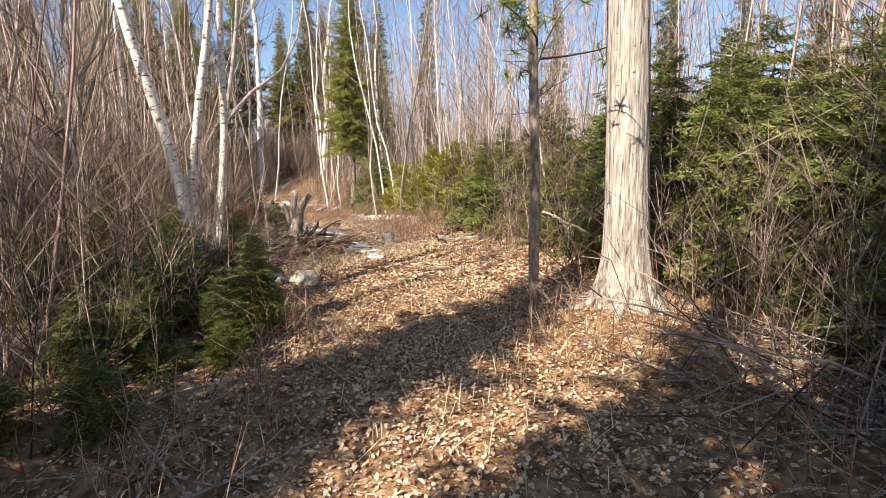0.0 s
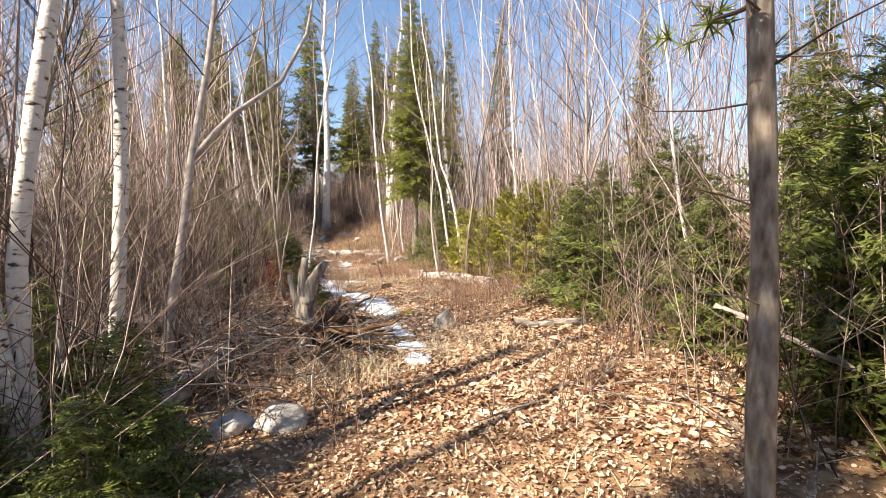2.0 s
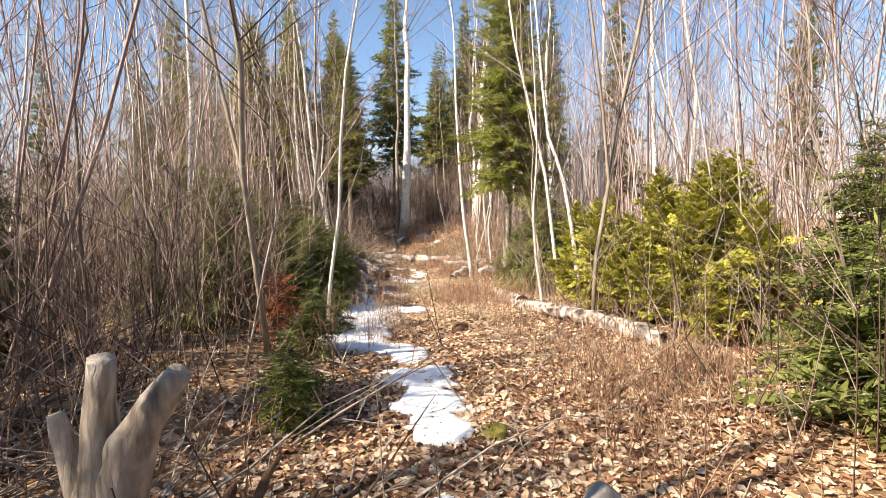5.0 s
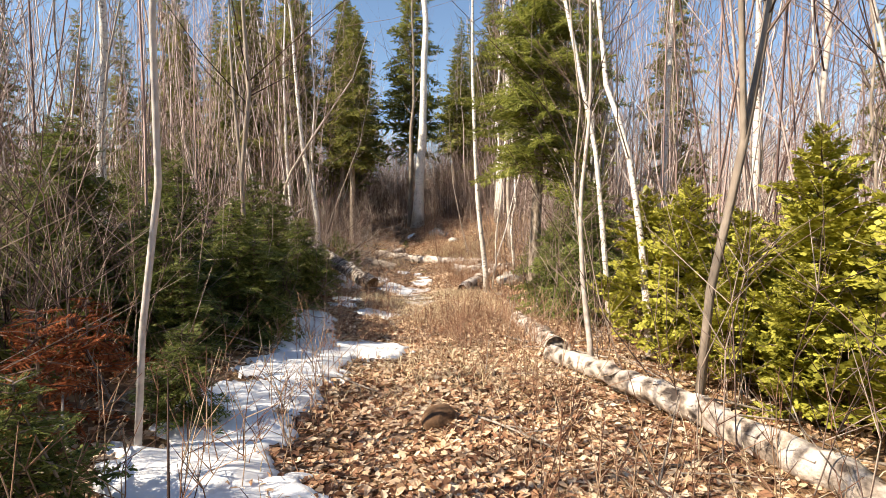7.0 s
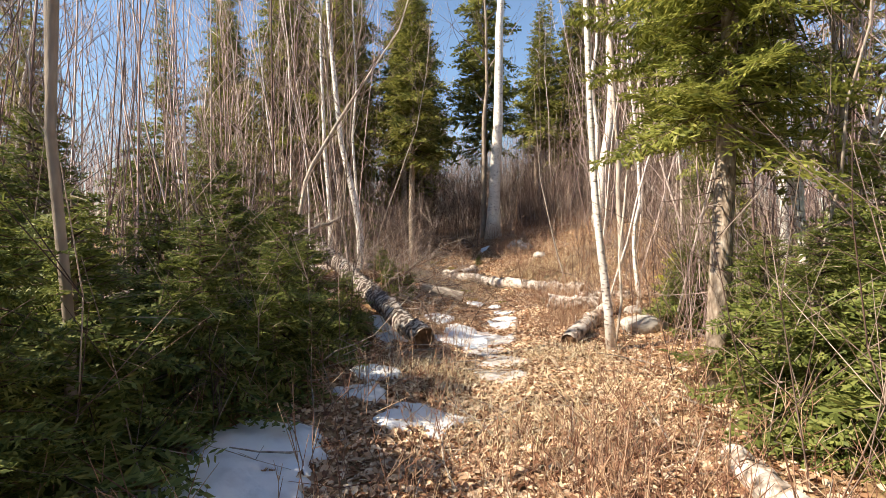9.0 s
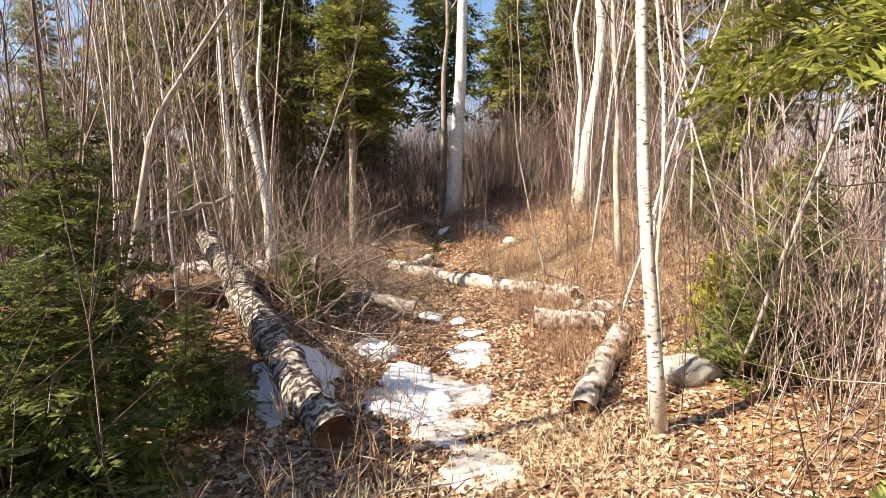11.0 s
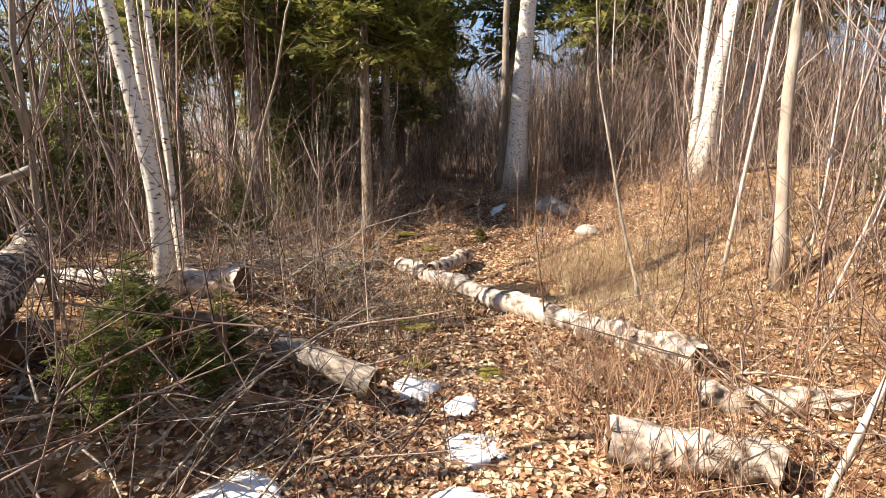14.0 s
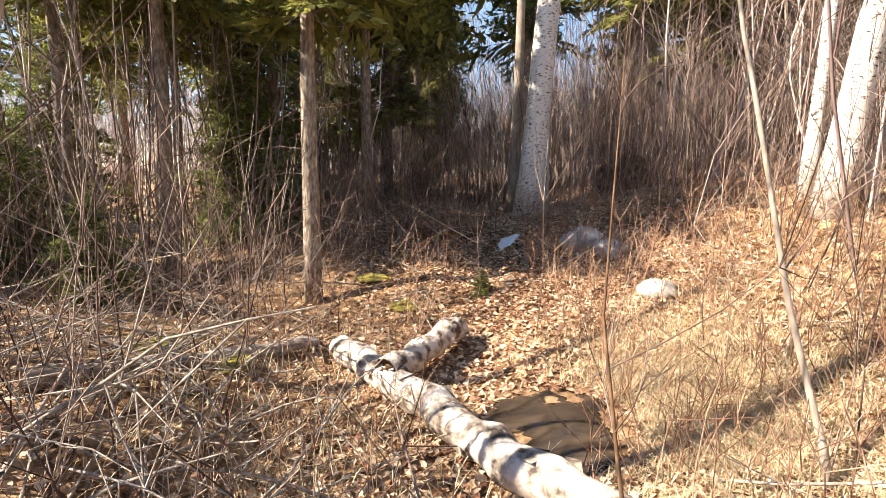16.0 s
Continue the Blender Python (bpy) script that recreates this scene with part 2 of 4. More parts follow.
def ground_z(x, y):
    for (a, za), (b, zb) in zip(RISE, RISE[1:]):
        if y <= b:
            break
    z = za + (zb - za) * smooth(a, b, y)
    side = x - path_x(y)
    z += 0.1 * smooth(0.8, 3.5, side) + 0.006 * max(0.0, side - 3.5) * smooth(60, 20, side)
    z += 0.12 * min(4.0, max(0.0, side)) * smooth(18, 22, y) * (1 - smooth(6, 14, side)) * (1 - smooth(26, 34, y))
    z += 0.12 * smooth(0.9, 2.4, -side) * smooth(-4, 5, y) * (1 - smooth(14, 17, y))
    z -= 0.07 * (1 - smooth(0.15, 0.7, abs(side + 0.25))) * smooth(6, 8, y)
    z += 0.42 * smooth(1.2, 2.5, -side) * smooth(13.0, 15.0, y) * (1 - smooth(17, 19.5, y))
    if abs(x) < 90 and -40 < y < 120:
        z += 0.07 * noise.noise((x * 0.55, y * 0.55, 3.1)) + 0.03 * noise.noise((x * 1.9, y * 1.9, 8.2))
    return z


GX = np.r_[-400.0, -250, -150, -100, -70, -50, -38, -30, np.arange(-25, -14, 0.5), np.arange(-14, 5.01, 0.1), np.arange(5.5, 16, 0.5), 20, 26, 34, 50, 80, 130, 250, 400]
GY = np.r_[-300.0, -180, -100, -60, -40, -25, -16, -10, np.arange(-7, -2, 0.5), np.arange(-2, 26.01, 0.1), np.arange(26.5, 36, 0.5), 40, 46, 54, 66, 90, 140, 250, 400]
GZ = np.array([[ground_z(float(x), float(y)) for x in GX] for y in GY])


def gz(x, y):
    """The ground's height, as its mesh has it."""
    x, y = np.asarray(x, float), np.asarray(y, float)
    i, j = np.clip(np.searchsorted(GX, x) - 1, 0, len(GX) - 2), np.clip(np.searchsorted(GY, y) - 1, 0, len(GY) - 2)
    u, v = (x - GX[i]) / (GX[i + 1] - GX[i]), (y - GY[j]) / (GY[j + 1] - GY[j])
    return GZ[j, i] * (1 - u) * (1 - v) + GZ[j, i + 1] * u * (1 - v) + GZ[j + 1, i] * (1 - u) * v + GZ[j + 1, i + 1] * u * v


def on_ground(x, y, up=0.0):
    return np.array([x, y, float(gz(x, y)) + up])


def build_ground():
    b = Build()
    xx, yy = np.meshgrid(GX, GY)
    nx = len(GX)
    faces = [[j * nx + i, j * nx + i + 1, (j + 1) * nx + i + 1, (j + 1) * nx + i] for j in range(len(GY) - 1) for i in range(nx - 1)]
    b.add(np.stack([xx, yy, GZ], -1).reshape(-1, 3), faces)
    return tagged(new("ground", b.mesh("ground", M_SOIL)), "brown forest soil under dry leaf litter", "ground", kind="structure")


build_ground()

PATH_X = np.array([eye[0] for _, eye, _, _ in PATH] + [-7.2, -8.2])
PATH_Y = np.array([eye[1] for _, eye, _, _ in PATH] + [17.6, 19.0])


def clear_of_walk(x, y):
    return float(np.min(np.hypot(PATH_X - x, PATH_Y - y))) if y < 19 else 9.0


# ---- bare trees ----
def bare_tree(name, spine, radius, bark, label, category="tree", count=26, height=None, lean_top=None, group="", low=0.3, sides=10, seed=1, top=0.15, reach=0.28):
    """A leafless tree along a spine of places, drawn out to its height."""
    loc = np.random.default_rng(seed)
    spine = [np.asarray(p, float) for p in spine]
    if height:
        way = spine[-1] - spine[0]
        way = way / np.linalg.norm(way) * 0.55 + np.array([0, 0, 0.45])
        while spine[-1][2] - spine[0][2] < height:
            spine.append(spine[-1] + way * 1.1 + loc.standard_normal(3) * np.array([0.08, 0.08, 0]))
    base = spine[0].copy()
    base[2] = float(gz(base[0], base[1]))
    thing = new(name)
    thing.location = base
    pts = resample(np.array(spine) - base, 22)
    pts[0, 2] = -0.08
    u = np.linspace(0, 1, 22)
    radii = radius * (1.12 - (1.12 - top) * u) * (1 + 0.5 * np.exp(-u * 22))
    b = Build()
    b.tube(pts, radii, sides, wobble=0.05, seed=seed)
    part("trunk", b, bark, thing)
    b2 = Build()
    bare_branches(b2, pts, radius, count, loc, low=low, reach=reach)
    part("twigwork", b2, M_TWIG, thing)
    return tagged(thing, label, category, group)


def stand(*places):
    """A spine whose foot is set on the ground."""
    return [on_ground(places[0][0], places[0][1])] + [np.array(p, float) for p in places[1:]]


WHITE = "white paper birch with dark flecks, leafless"
bare_tree("birch_tree", stand((-1.5, 1.75), (-1.51, 1.73, 0.74), (-1.56, 1.71, 1.34), (-1.68, 1.66, 2.0), (-1.88, 1.6, 2.8)), 0.046, M_BIRCH, "white birch stem leaning over a fir thicket", height=7, seed=11, group="birch clump", low=0.45)
bare_tree("birch_tree", stand((-1.53, 1.84), (-1.53, 1.8, 1.3), (-1.44, 1.83, 1.95), (-1.32, 1.92, 2.76)), 0.038, M_BIRCH, "slim upright white birch stem in a clump", height=7.5, seed=12, group="birch clump", low=0.45)
bare_tree("birch_tree", stand((-1.62, 2.33), (-1.59, 2.32, 0.8), (-1.45, 2.29, 1.83), (-1.42, 2.3, 2.8)), 0.036, M_BIRCH, "thin straight white birch stem in a clump", height=7, seed=13, group="birch clump", low=0.45)
alder = bare_tree("alder_tree", stand((-2.28, 3.39), (-2.21, 3.45, 1.02), (-2.17, 3.5, 1.34), (-2.08, 3.59, 2.19), (-1.99, 3.68, 2.81), (-1.94, 3.74, 3.31)), 0.034, M_PALEBARK, "grey curved alder forking beside the dead wood", height=5.5, seed=14, count=30, low=0.2)
fork = Build()
fork.tube(resample([(0.2, 0.2, 1.75), (0.42, 0.36, 2.1), (0.75, 0.62, 2.42), (0.95, 0.78, 2.9), (1.05, 0.85, 3.6)], 10), np.linspace(0.026, 0.008, 10), 8, wobble=0.05)
part("limb", fork, M_PALEBARK, alder, "curved side limb")
bare_tree("birch_tree", stand((-4.2, 14.88), (-4.3, 14.76, 1.2), (-4.36, 14.7, 1.75), (-4.42, 14.65, 2.7), (-4.5, 14.6, 4.4), (-4.54, 14.6, 6.3)), 0.04, M_BIRCH, "leaning white birch with a curved foot beside the trail", height=9, seed=15, low=0.5, count=18, sides=16)
bare_tree("birch_tree", stand((-1.66, 12.3), (-1.9, 12.25, 2.36), (-2.2, 12.2, 3.7), (-2.45, 12.2, 4.75)), 0.03, M_BIRCH, "slender pale birch leaning from the bushes", height=8, seed=16, low=0.4)
bare_tree("birch_tree", stand((-2.42, 14.3), (-2.6, 14.2, 3.0), (-2.76, 14.2, 5.0)), 0.028, M_BIRCH, "slender pale birch among saplings", height=9, seed=17, low=0.5)
bare_tree("birch_tree", stand((-2.3, 14.6), (-2.62, 14.4, 2.2), (-3.0, 14.3, 4.4)), 0.026, M_BIRCH, "slender pale birch among saplings", height=8, seed=18, low=0.5)
bare_tree("sapling", stand((-1.6, 10.51), (-1.72, 10.52, 1.1), (-1.76, 10.52, 1.72), (-1.7, 10.52, 2.53)), 0.02, M_PALEBARK, "pale crooked sapling beside the birch log", height=5, seed=19, low=0.15, count=22)
bare_tree("birch_tree", stand((-1.18, 11.35), (-1.33, 11.37, 1.52), (-1.49, 11.38, 2.38), (-1.7, 11.41, 2.9)), 0.03, M_BIRCH, "crooked pale birch behind the fallen log", height=7, seed=20, low=0.2)
bare_tree("birch_tree", stand((-2.54, 17.0), (-2.66, 17.0, 2.75), (-2.8, 17.0, 5.07)), 0.07, M_BIRCH, "upright white birch behind green firs", height=9, seed=21, low=0.5)
bare_tree("birch_tree", stand((-4.46, 17.44), (-4.56, 17.45, 1.0), (-4.6, 17.45, 1.52), (-4.5, 17.45, 1.98), (-4.56, 17.45, 3.0)), 0.028, M_BIRCH, "thin pale birch with a bent stem", height=6.5, seed=22, low=0.3)
bare_tree("birch_tree", stand((-10.25, 23.05), (-10.2, 23.02, 3.08), (-10.1, 23.05, 4.9), (-10.1, 23.1, 8)), 0.17, M_BIRCH, "tall thick white birch on the rise", height=15, seed=23, low=0.5, count=40, sides=16)
bare_tree("maple_tree", stand((-10.79, 23.35), (-10.78, 23.35, 3.49), (-10.8, 23.34, 5.09)), 0.08, M_GREYBARK, "grey straight trunk beside the thick birch", height=10, seed=24, low=0.4)
bare_tree("birch_tree", stand((-6.62, 22.3), (-6.5, 22.23, 3.45), (-6.38, 22.24, 3.98)), 0.115, M_BIRCH, "sunlit white birch leaning on the bank", height=11, seed=25, low=0.45, sides=14)
bare_tree("birch_tree", stand((-6.85, 22.7), (-6.86, 22.8, 3.6), (-6.84, 22.8, 4.4)), 0.06, M_BIRCH, "thin white birch stem beside a thicker one", height=9, seed=26, low=0.5)
bare_tree("birch_tree", stand((-6.42, 22.6), (-6.1, 22.6, 3.4), (-5.85, 22.6, 4.6)), 0.04, M_PALEBARK, "thin pale stem leaning away", height=7, seed=27, low=0.5)
bare_tree("maple_tree", stand((-5.3, 19.66), (-5.43, 19.66, 2.24), (-5.43, 19.66, 3.15)), 0.05, M_GREYBARK, "pale grey trunk with rough bark on the slope", height=9, seed=28, low=0.35)
bare_tree("birch_tree", stand((-9.13, 15.84), (-9.18, 15.82, 1.71), (-9.35, 15.75, 2.52), (-9.5, 15.7, 3.1)), 0.062, M_BIRCH, "white birch rising behind the fallen logs", height=8, seed=29, low=0.4, group="birches by the logs")
bare_tree("birch_tree", stand((-9.35, 16.05), (-9.42, 16.04, 1.9), (-9.52, 16.0, 3.3)), 0.028, M_BIRCH, "slim white birch rising behind the fallen logs", height=8, seed=30, low=0.4, group="birches by the logs")
bare_tree("birch_tree", stand((-10.5, 16.3), (-10.5, 16.3, 1.95), (-10.6, 16.25, 3.3)), 0.05, M_BIRCH, "slim pale birch beyond the fallen logs", height=8, seed=31, low=0.4, group="birches by the logs")
bare_tree("arching_sapling", stand((-8.45, 13.5), (-8.36, 13.63, 1.06), (-8.22, 13.81, 2.36), (-7.87, 14.28, 3.35), (-7.41, 14.9, 4.54)), 0.034, M_GREYBARK, "grey sapling arching over a fir thicket", height=5.2, seed=32, low=0.2)
bare_tree("birch_tree", stand((-8.32, 10.31), (-8.32, 10.32, 2.73), (-8.28, 10.38, 3.62), (-8.29, 10.36, 4.9)), 0.06, M_BIRCH, "white birch behind dark firs", height=9, seed=33, low=0.4)
bare_tree("birch_tree", stand((-0.04, 13.86), (-0.12, 13.87, 3.07), (-0.21, 13.87, 5.65)), 0.048, M_BIRCH, "straight slim birch among saplings", height=9, seed=34, low=0.5)
bare_tree("birch_tree", stand((-1.25, 15.98), (-1.25, 15.98, 4.12), (-1.22, 15.98, 6.7)), 0.055, M_BIRCH, "straight slim birch among saplings", height=10, seed=35, low=0.5)
bare_tree("sapling", stand((0.81, 13.82), (0.52, 13.86, 2.21), (0.59, 13.85, 4.02), (0.35, 13.88, 5.55)), 0.05, M_PALEBARK, "crooked pale sapling behind bushes", height=8, seed=36)
bare_tree("whip_sapling", stand((-6.36, 19.14), (-6.6, 19.14, 1.19), (-6.71, 19.14, 1.64), (-6.83, 19.14, 2.14), (-6.95, 19.15, 2.59)), 0.016, M_GREYBARK, "thin dark whip of a sapling on the straw slope", height=3.4, seed=37, count=9, low=0.1, sides=6)
bare_tree("whip_sapling", stand((-6.9, 18.2), (-7.0, 18.25, 0.7), (-7.12, 18.3, 1.25)), 0.009, M_ROT, "thin dark whip standing behind the birch log", height=1.5, seed=38, count=6, low=0.2, sides=6)


# trees out of view on the left, added to dapple trail and cedar
for i, (x, y, h) in enumerate([(-3.3, -1.7, 8), (-2.9, -3.9, 9), (-1.6, -5.0, 8), (-5.0, -0.6, 9), (-4.6, 1.2, 7)]):
    bare_tree("maple_tree", stand((x, y), (x + 0.1, y, 2.5), (x, y + 0.1, 4.0)), 0.06, M_GREYBARK, "unseen grey leafless tree, added for its branch shadows", height=h, seed=300 + i, low=0.25, count=60, reach=0.34, group="maples")


# the large cedar
def cedar_tree(x, y, r):
    thing = new("cedar_tree")
    thing.location = on_ground(x, y)
    loc = np.random.default_rng(3)
    k, sides, h = 46, 72, 9.5
    z = np.r_[np.linspace(-0.15, 1.2, 20), np.linspace(1.28, h, k - 20)]
    ang = np.arange(sides) * 2 * math.pi / sides
    ridge = np.convolve(np.tile(loc.standard_normal(sides), 3), [0.25, 0.5, 0.25], "same")[sides:2 * sides]
    rings = []
    for i, zz in enumerate(z):
        flare = 0.95 * math.exp(-max(zz, 0) / 0.24) * (0.55 + 0.45 * np.cos(5 * ang + 0.7) ** 2)
        rr = r * (1.06 - 0.055 * max(zz, 0)) * (1 + flare) * (1 + 0.03 * np.roll(ridge, int(zz * 2.2)) + 0.012 * loc.standard_normal(sides))
        rings.append(np.stack([rr * np.cos(ang) - 0.035 * zz, rr * np.sin(ang), np.full(sides, zz)], 1))
    b = Build()
    b.add(np.concatenate(rings), [[i * sides + j, i * sides + (j + 1) % sides, (i + 1) * sides + (j + 1) % sides, (i + 1) * sides + j] for i in range(k - 1) for j in range(sides)])
    part("trunk", b, M_CEDAR, thing, "pale fibrous bark in long strips")
    strips = Build()
    for n in range(150):
        a, z0 = loc.random() * 6.283, 0.3 + loc.random() * 3.2
        L, w = 0.25 + loc.random() * 0.6, 0.008 + loc.random() * 0.014
        pts = []
        for q in range(4):
            zz = z0 + L * q / 3
            rad = r * (1.065 - 0.055 * zz) * (1 + 0.95 * math.exp(-zz / 0.24) * 0.5) + 0.004 + (0.005 * loc.random() if q in (0, 3) else 0)
            aa = a + 0.05 * math.sin(q + n)
            pts += [(rad * math.cos(aa - w / r) - 0.035 * zz, rad * math.sin(aa - w / r), zz), (rad * math.cos(aa + w / r) - 0.035 * zz, rad * math.sin(aa + w / r), zz)]
        strips.add(pts, [[0, 1, 3, 2], [2, 3, 5, 4], [4, 5, 7, 6]])
    part("loose_bark", strips, M_CEDAR, thing, "loose peeling bark strips")
    roots = Build()
    for n in range(6):
        a = n * 1.05 + loc.random() * 0.3
        L = 0.5 + loc.random() * 0.4
        c = [(math.cos(a) * d, math.sin(a) * d, hgt) for d, hgt in ((r * 1.0, 0.22), (r * 1.5, 0.07), (r * 1.9, 0.0), (r * 1.9 + 0.4 * L, -0.09))]
        roots.tube(resample(c, 7), np.linspace(0.065, 0.02, 7), 8, wobble=0.12, seed=n)
    part("rootwork", roots, M_CEDAR, thing, "flared surface roots")
    limbs = Build()
    bare_branches(limbs, np.stack([-0.035 * z, 0 * z, z], 1), 0.09, 26, loc, low=0.45, reach=0.2)
    part("twigwork", limbs, M_TWIG, thing)
    return tagged(thing, "thick pale cedar with stringy sunlit bark and flared roots", "tree")


cedar_tree(2.33, 2.12, 0.182)


# ---- conifers ----
def spray(kind, loc):
    """One flat branch of needle blades along +x, one long: base points, tips and half widths."""
    rows = []
    n = {"fir": 19, "spruce": 15, "arbor": 18, "fine": 38}[kind]
    for i in range(n):
        u = 0.1 + 0.9 * i / (n - 1)
        for s in (-1, 1):
            L = (0.2 if kind == "fine" else 0.34 if kind != "arbor" else 0.3) * (1.12 - u) * (0.7 + 0.6 * loc.random()) + 0.06
            a = radians(48 + 22 * loc.random()) * s
            p = np.array([u, 0, -0.12 * u * u])
            q = p + L * np.array([math.cos(a), math.sin(a), -0.12 + 0.26 * loc.standard_normal()])
            rows.append((p, q, (0.010 if kind == "fine" else 0.02 if kind == "fir" else 0.034 if kind == "spruce" else 0.042)))
            if L > (0.08 if kind == "fine" else 0.14):
                for f in (0.4, 0.7):
                    m = p + (q - p) * f
                    for s2 in (-1, 1):
                        a2 = a + s2 * radians(42)
                        rows.append((m, m + L * 0.36 * np.array([math.cos(a2), math.sin(a2), -0.1 + 0.3 * loc.standard_normal()]), 0.009 if kind == "fine" else 0.016 if kind != "arbor" else 0.034))
    p, q, w = (np.array([r[k] for r in rows]) for k in range(3))
    return p, q, w


def spray_mesh(kind, loc):
    p, q, w = spray(kind, loc)
    d = q - p
    side = np.cross(d, np.array([0, 0, 1.0]))
    side /= np.linalg.norm(side, axis=1, keepdims=True) + 1e-9
    tilt = loc.standard_normal((len(p), 1)) * 0.5
    side = side * np.cos(tilt) + np.array([0, 0, 1.0]) * np.sin(tilt)
    m = p + d * 0.45
    v = np.stack([p, m + side * w[:, None], q, m - side * w[:, None]], 1).reshape(-1, 3)
    f = np.arange(len(p) * 4).reshape(-1, 4)
    return v, f


def conifer_mesh(kind, height, width, bare, count, seed, needle, spread_up=0.0):
    """Trunk, dead lower twigs and a crown of needle sprays."""
    loc = np.random.default_rng(seed)
    sprays = [spray_mesh(kind, loc) for _ in range(4)]
    trunk, crown, limbs = Build(), Build(), Build()
    z = np.linspace(-0.08, height, 14)
    bend = np.cumsum(loc.standard_normal((14, 2)) * 0.012 * height / 14, axis=0)
    spine = np.stack([bend[:, 0], bend[:, 1], z], 1)
    trunk.tube(spine, np.linspace(0.012 * height + 0.008, 0.004, 14), 8, wobble=0.04, seed=seed)
    for i in range(count):
        u = (i + loc.random()) / count
        u = bare + (1 - bare) * u ** 0.85
        zz = u * height
        L = width * (1.05 - (u - bare) / (1 - bare)) ** 0.8 * (0.6 + 0.65 * loc.random()) + 0.07
        if kind == "arbor":
            L = width * (1.02 - u) ** 0.5 * (0.55 + 0.6 * loc.random())
        az = i * 2.4 + loc.random() * 0.7
        rise = (0.25 - 0.5 * (1 - u)) + 0.22 * loc.standard_normal() + spread_up
        c, s = math.cos(az), math.sin(az)
        cr, sr = math.cos(rise), math.sin(rise)
        rot = np.array([[c * cr, -s, -c * sr], [s * cr, c, -s * sr], [sr, 0, cr]])
        v, f = sprays[i % 4]
        at = np.array([np.interp(zz, z, spine[:, 0]), np.interp(zz, z, spine[:, 1]), zz])
        roll = loc.standard_normal() * 0.35
        vv = v.copy()
        vv[:, 1], vv[:, 2] = v[:, 1] * math.cos(roll) - v[:, 2] * math.sin(roll), v[:, 1] * math.sin(roll) + v[:, 2] * math.cos(roll)
        crown.add((vv * L) @ rot.T + at, f)
        limbs.tube([at, at + rot @ np.array([L * 0.5, 0, -0.03 * L]), at + rot @ np.array([L * 0.95, 0, -0.11 * L])], [0.008 + 0.006 * L, 0.004, 0.002], 3, cap=False)
    for _ in range(int(26 * bare * height / 4)):
        zz = loc.random() * bare * height * 1.1 + 0.25
        az = loc.random() * 6.283
        L = width * (0.3 + 0.5 * loc.random())
        p = np.array([0, 0, zz])
        limbs.tube(curve_points(p, p + L * np.array([math.cos(az), math.sin(az), -0.1 + 0.3 * loc.standard_normal()]), 4, 0.15, loc), [0.009, 0.006, 0.004, 0.002], 3, cap=False)
    return trunk.mesh("trunk", M_PINEBARK), crown.mesh("crown", needle, False), limbs.mesh("limbs", M_TWIG)


CONIFERS = {}


def conifer(name, meshes, x, y, scale, turn, label, group=""):
    thing = new(name)
    thing.matrix_basis = pose(*on_ground(x, y), 0, 0, turn) @ Matrix.Diagonal((scale, scale, scale, 1))
    trunk, crown, limbs = meshes
    part("trunk", trunk, None, thing)
    part("crown", crown, None, thing)
    part("limbwork", limbs, None, thing)
    return tagged(thing, label, "conifer" if "bush" not in name else "bush", group)


SPRUCES = [conifer_mesh("spruce", 11.0, 1.35, 0.16, 190, 41, M_SPRUCE), conifer_mesh("spruce", 10.0, 1.15, 0.12, 180, 42, M_SPRUCE), conifer_mesh("spruce", 12.0, 1.7, 0.26, 190, 43, M_SPRUCE)]
FIRS = [conifer_mesh("fir", 1.6, 0.75, 0.03, 80, 51, M_FIR), conifer_mesh("fir", 2.2, 0.85, 0.04, 100, 52, M_FIR), conifer_mesh("fir", 1.1, 0.6, 0.03, 62, 53, M_FIR)]
ARBORS = [conifer_mesh("arbor", 2.0, 0.75, 0.05, 90, 61, M_ARBOR, 0.45), conifer_mesh("arbor", 1.6, 0.7, 0.05, 80, 62, M_ARBOR, 0.45)]
DEADFIR = conifer_mesh("fir", 0.8, 0.5, 0.05, 26, 71, M_DEADFIR)

# x, y, size, mesh
# (-6.4, -4.6) and (-8.2, -1.2) are unseen too, there for trail shadows
# first five are added to cast shade; four stand unseen behind the start
for i, (x, y, s, k) in enumerate([(-2.6, -3.0, 0.76, 0), (-11.2, 11.6, 0.5, 1), (-1.1, -3.6, 0.7, 1), (-0.2, -4.6, 0.8, 2), (0.9, -5.4, 0.8, 1), (-19.5, 26.5, 1.0, 1), (-22, 21, 1.0, 2), (-24, 29, 1.1, 2), (-18, 13, 0.8, 1), (-20.5, 9, 0.8, 0), (7.5, 5.5, 0.6, 0), (6.6, 2.2, 0.5, 2), (8.5, 9, 0.7, 1), (6.0, 11, 0.6, 0), (9.5, 14, 0.8, 1), (-6.4, -4.6, 0.8, 0), (-8.2, -1.2, 0.8, 2), (-13.2, 35, 1.25, 1), (-8.6, 26.6, 1, 0), (-12.4, 26.2, 1.05, 2), (-14.6, 24, 1, 0), (-16.5, 27.5, 1.1, 1), (-15.2, 21.6, 0.95, 2),
                                  (-11.4, 29.5, 1, 1), (-18.5, 30, 1.05, 0), (-1.3, 23.5, 1, 1), (-6.2, 28.2, 1, 2), (-4, 24.5, 0.85, 0), (-18.5, 22.5, 0.95, 0), (-20, 17.5, 0.9, 1),
                                  (-24, 25, 1.1, 0), (-21, 33, 1.1, 1), (6.5, 31, 1.1, 0), (12, 26, 1, 1), (-9.5, 33, 1.1, 0), (-8.2, 37, 1.1, 2)]):
    conifer("spruce_tree", SPRUCES[k], x, y, s, i * 67, "tall green spruce with a pointed crown", "spruces")
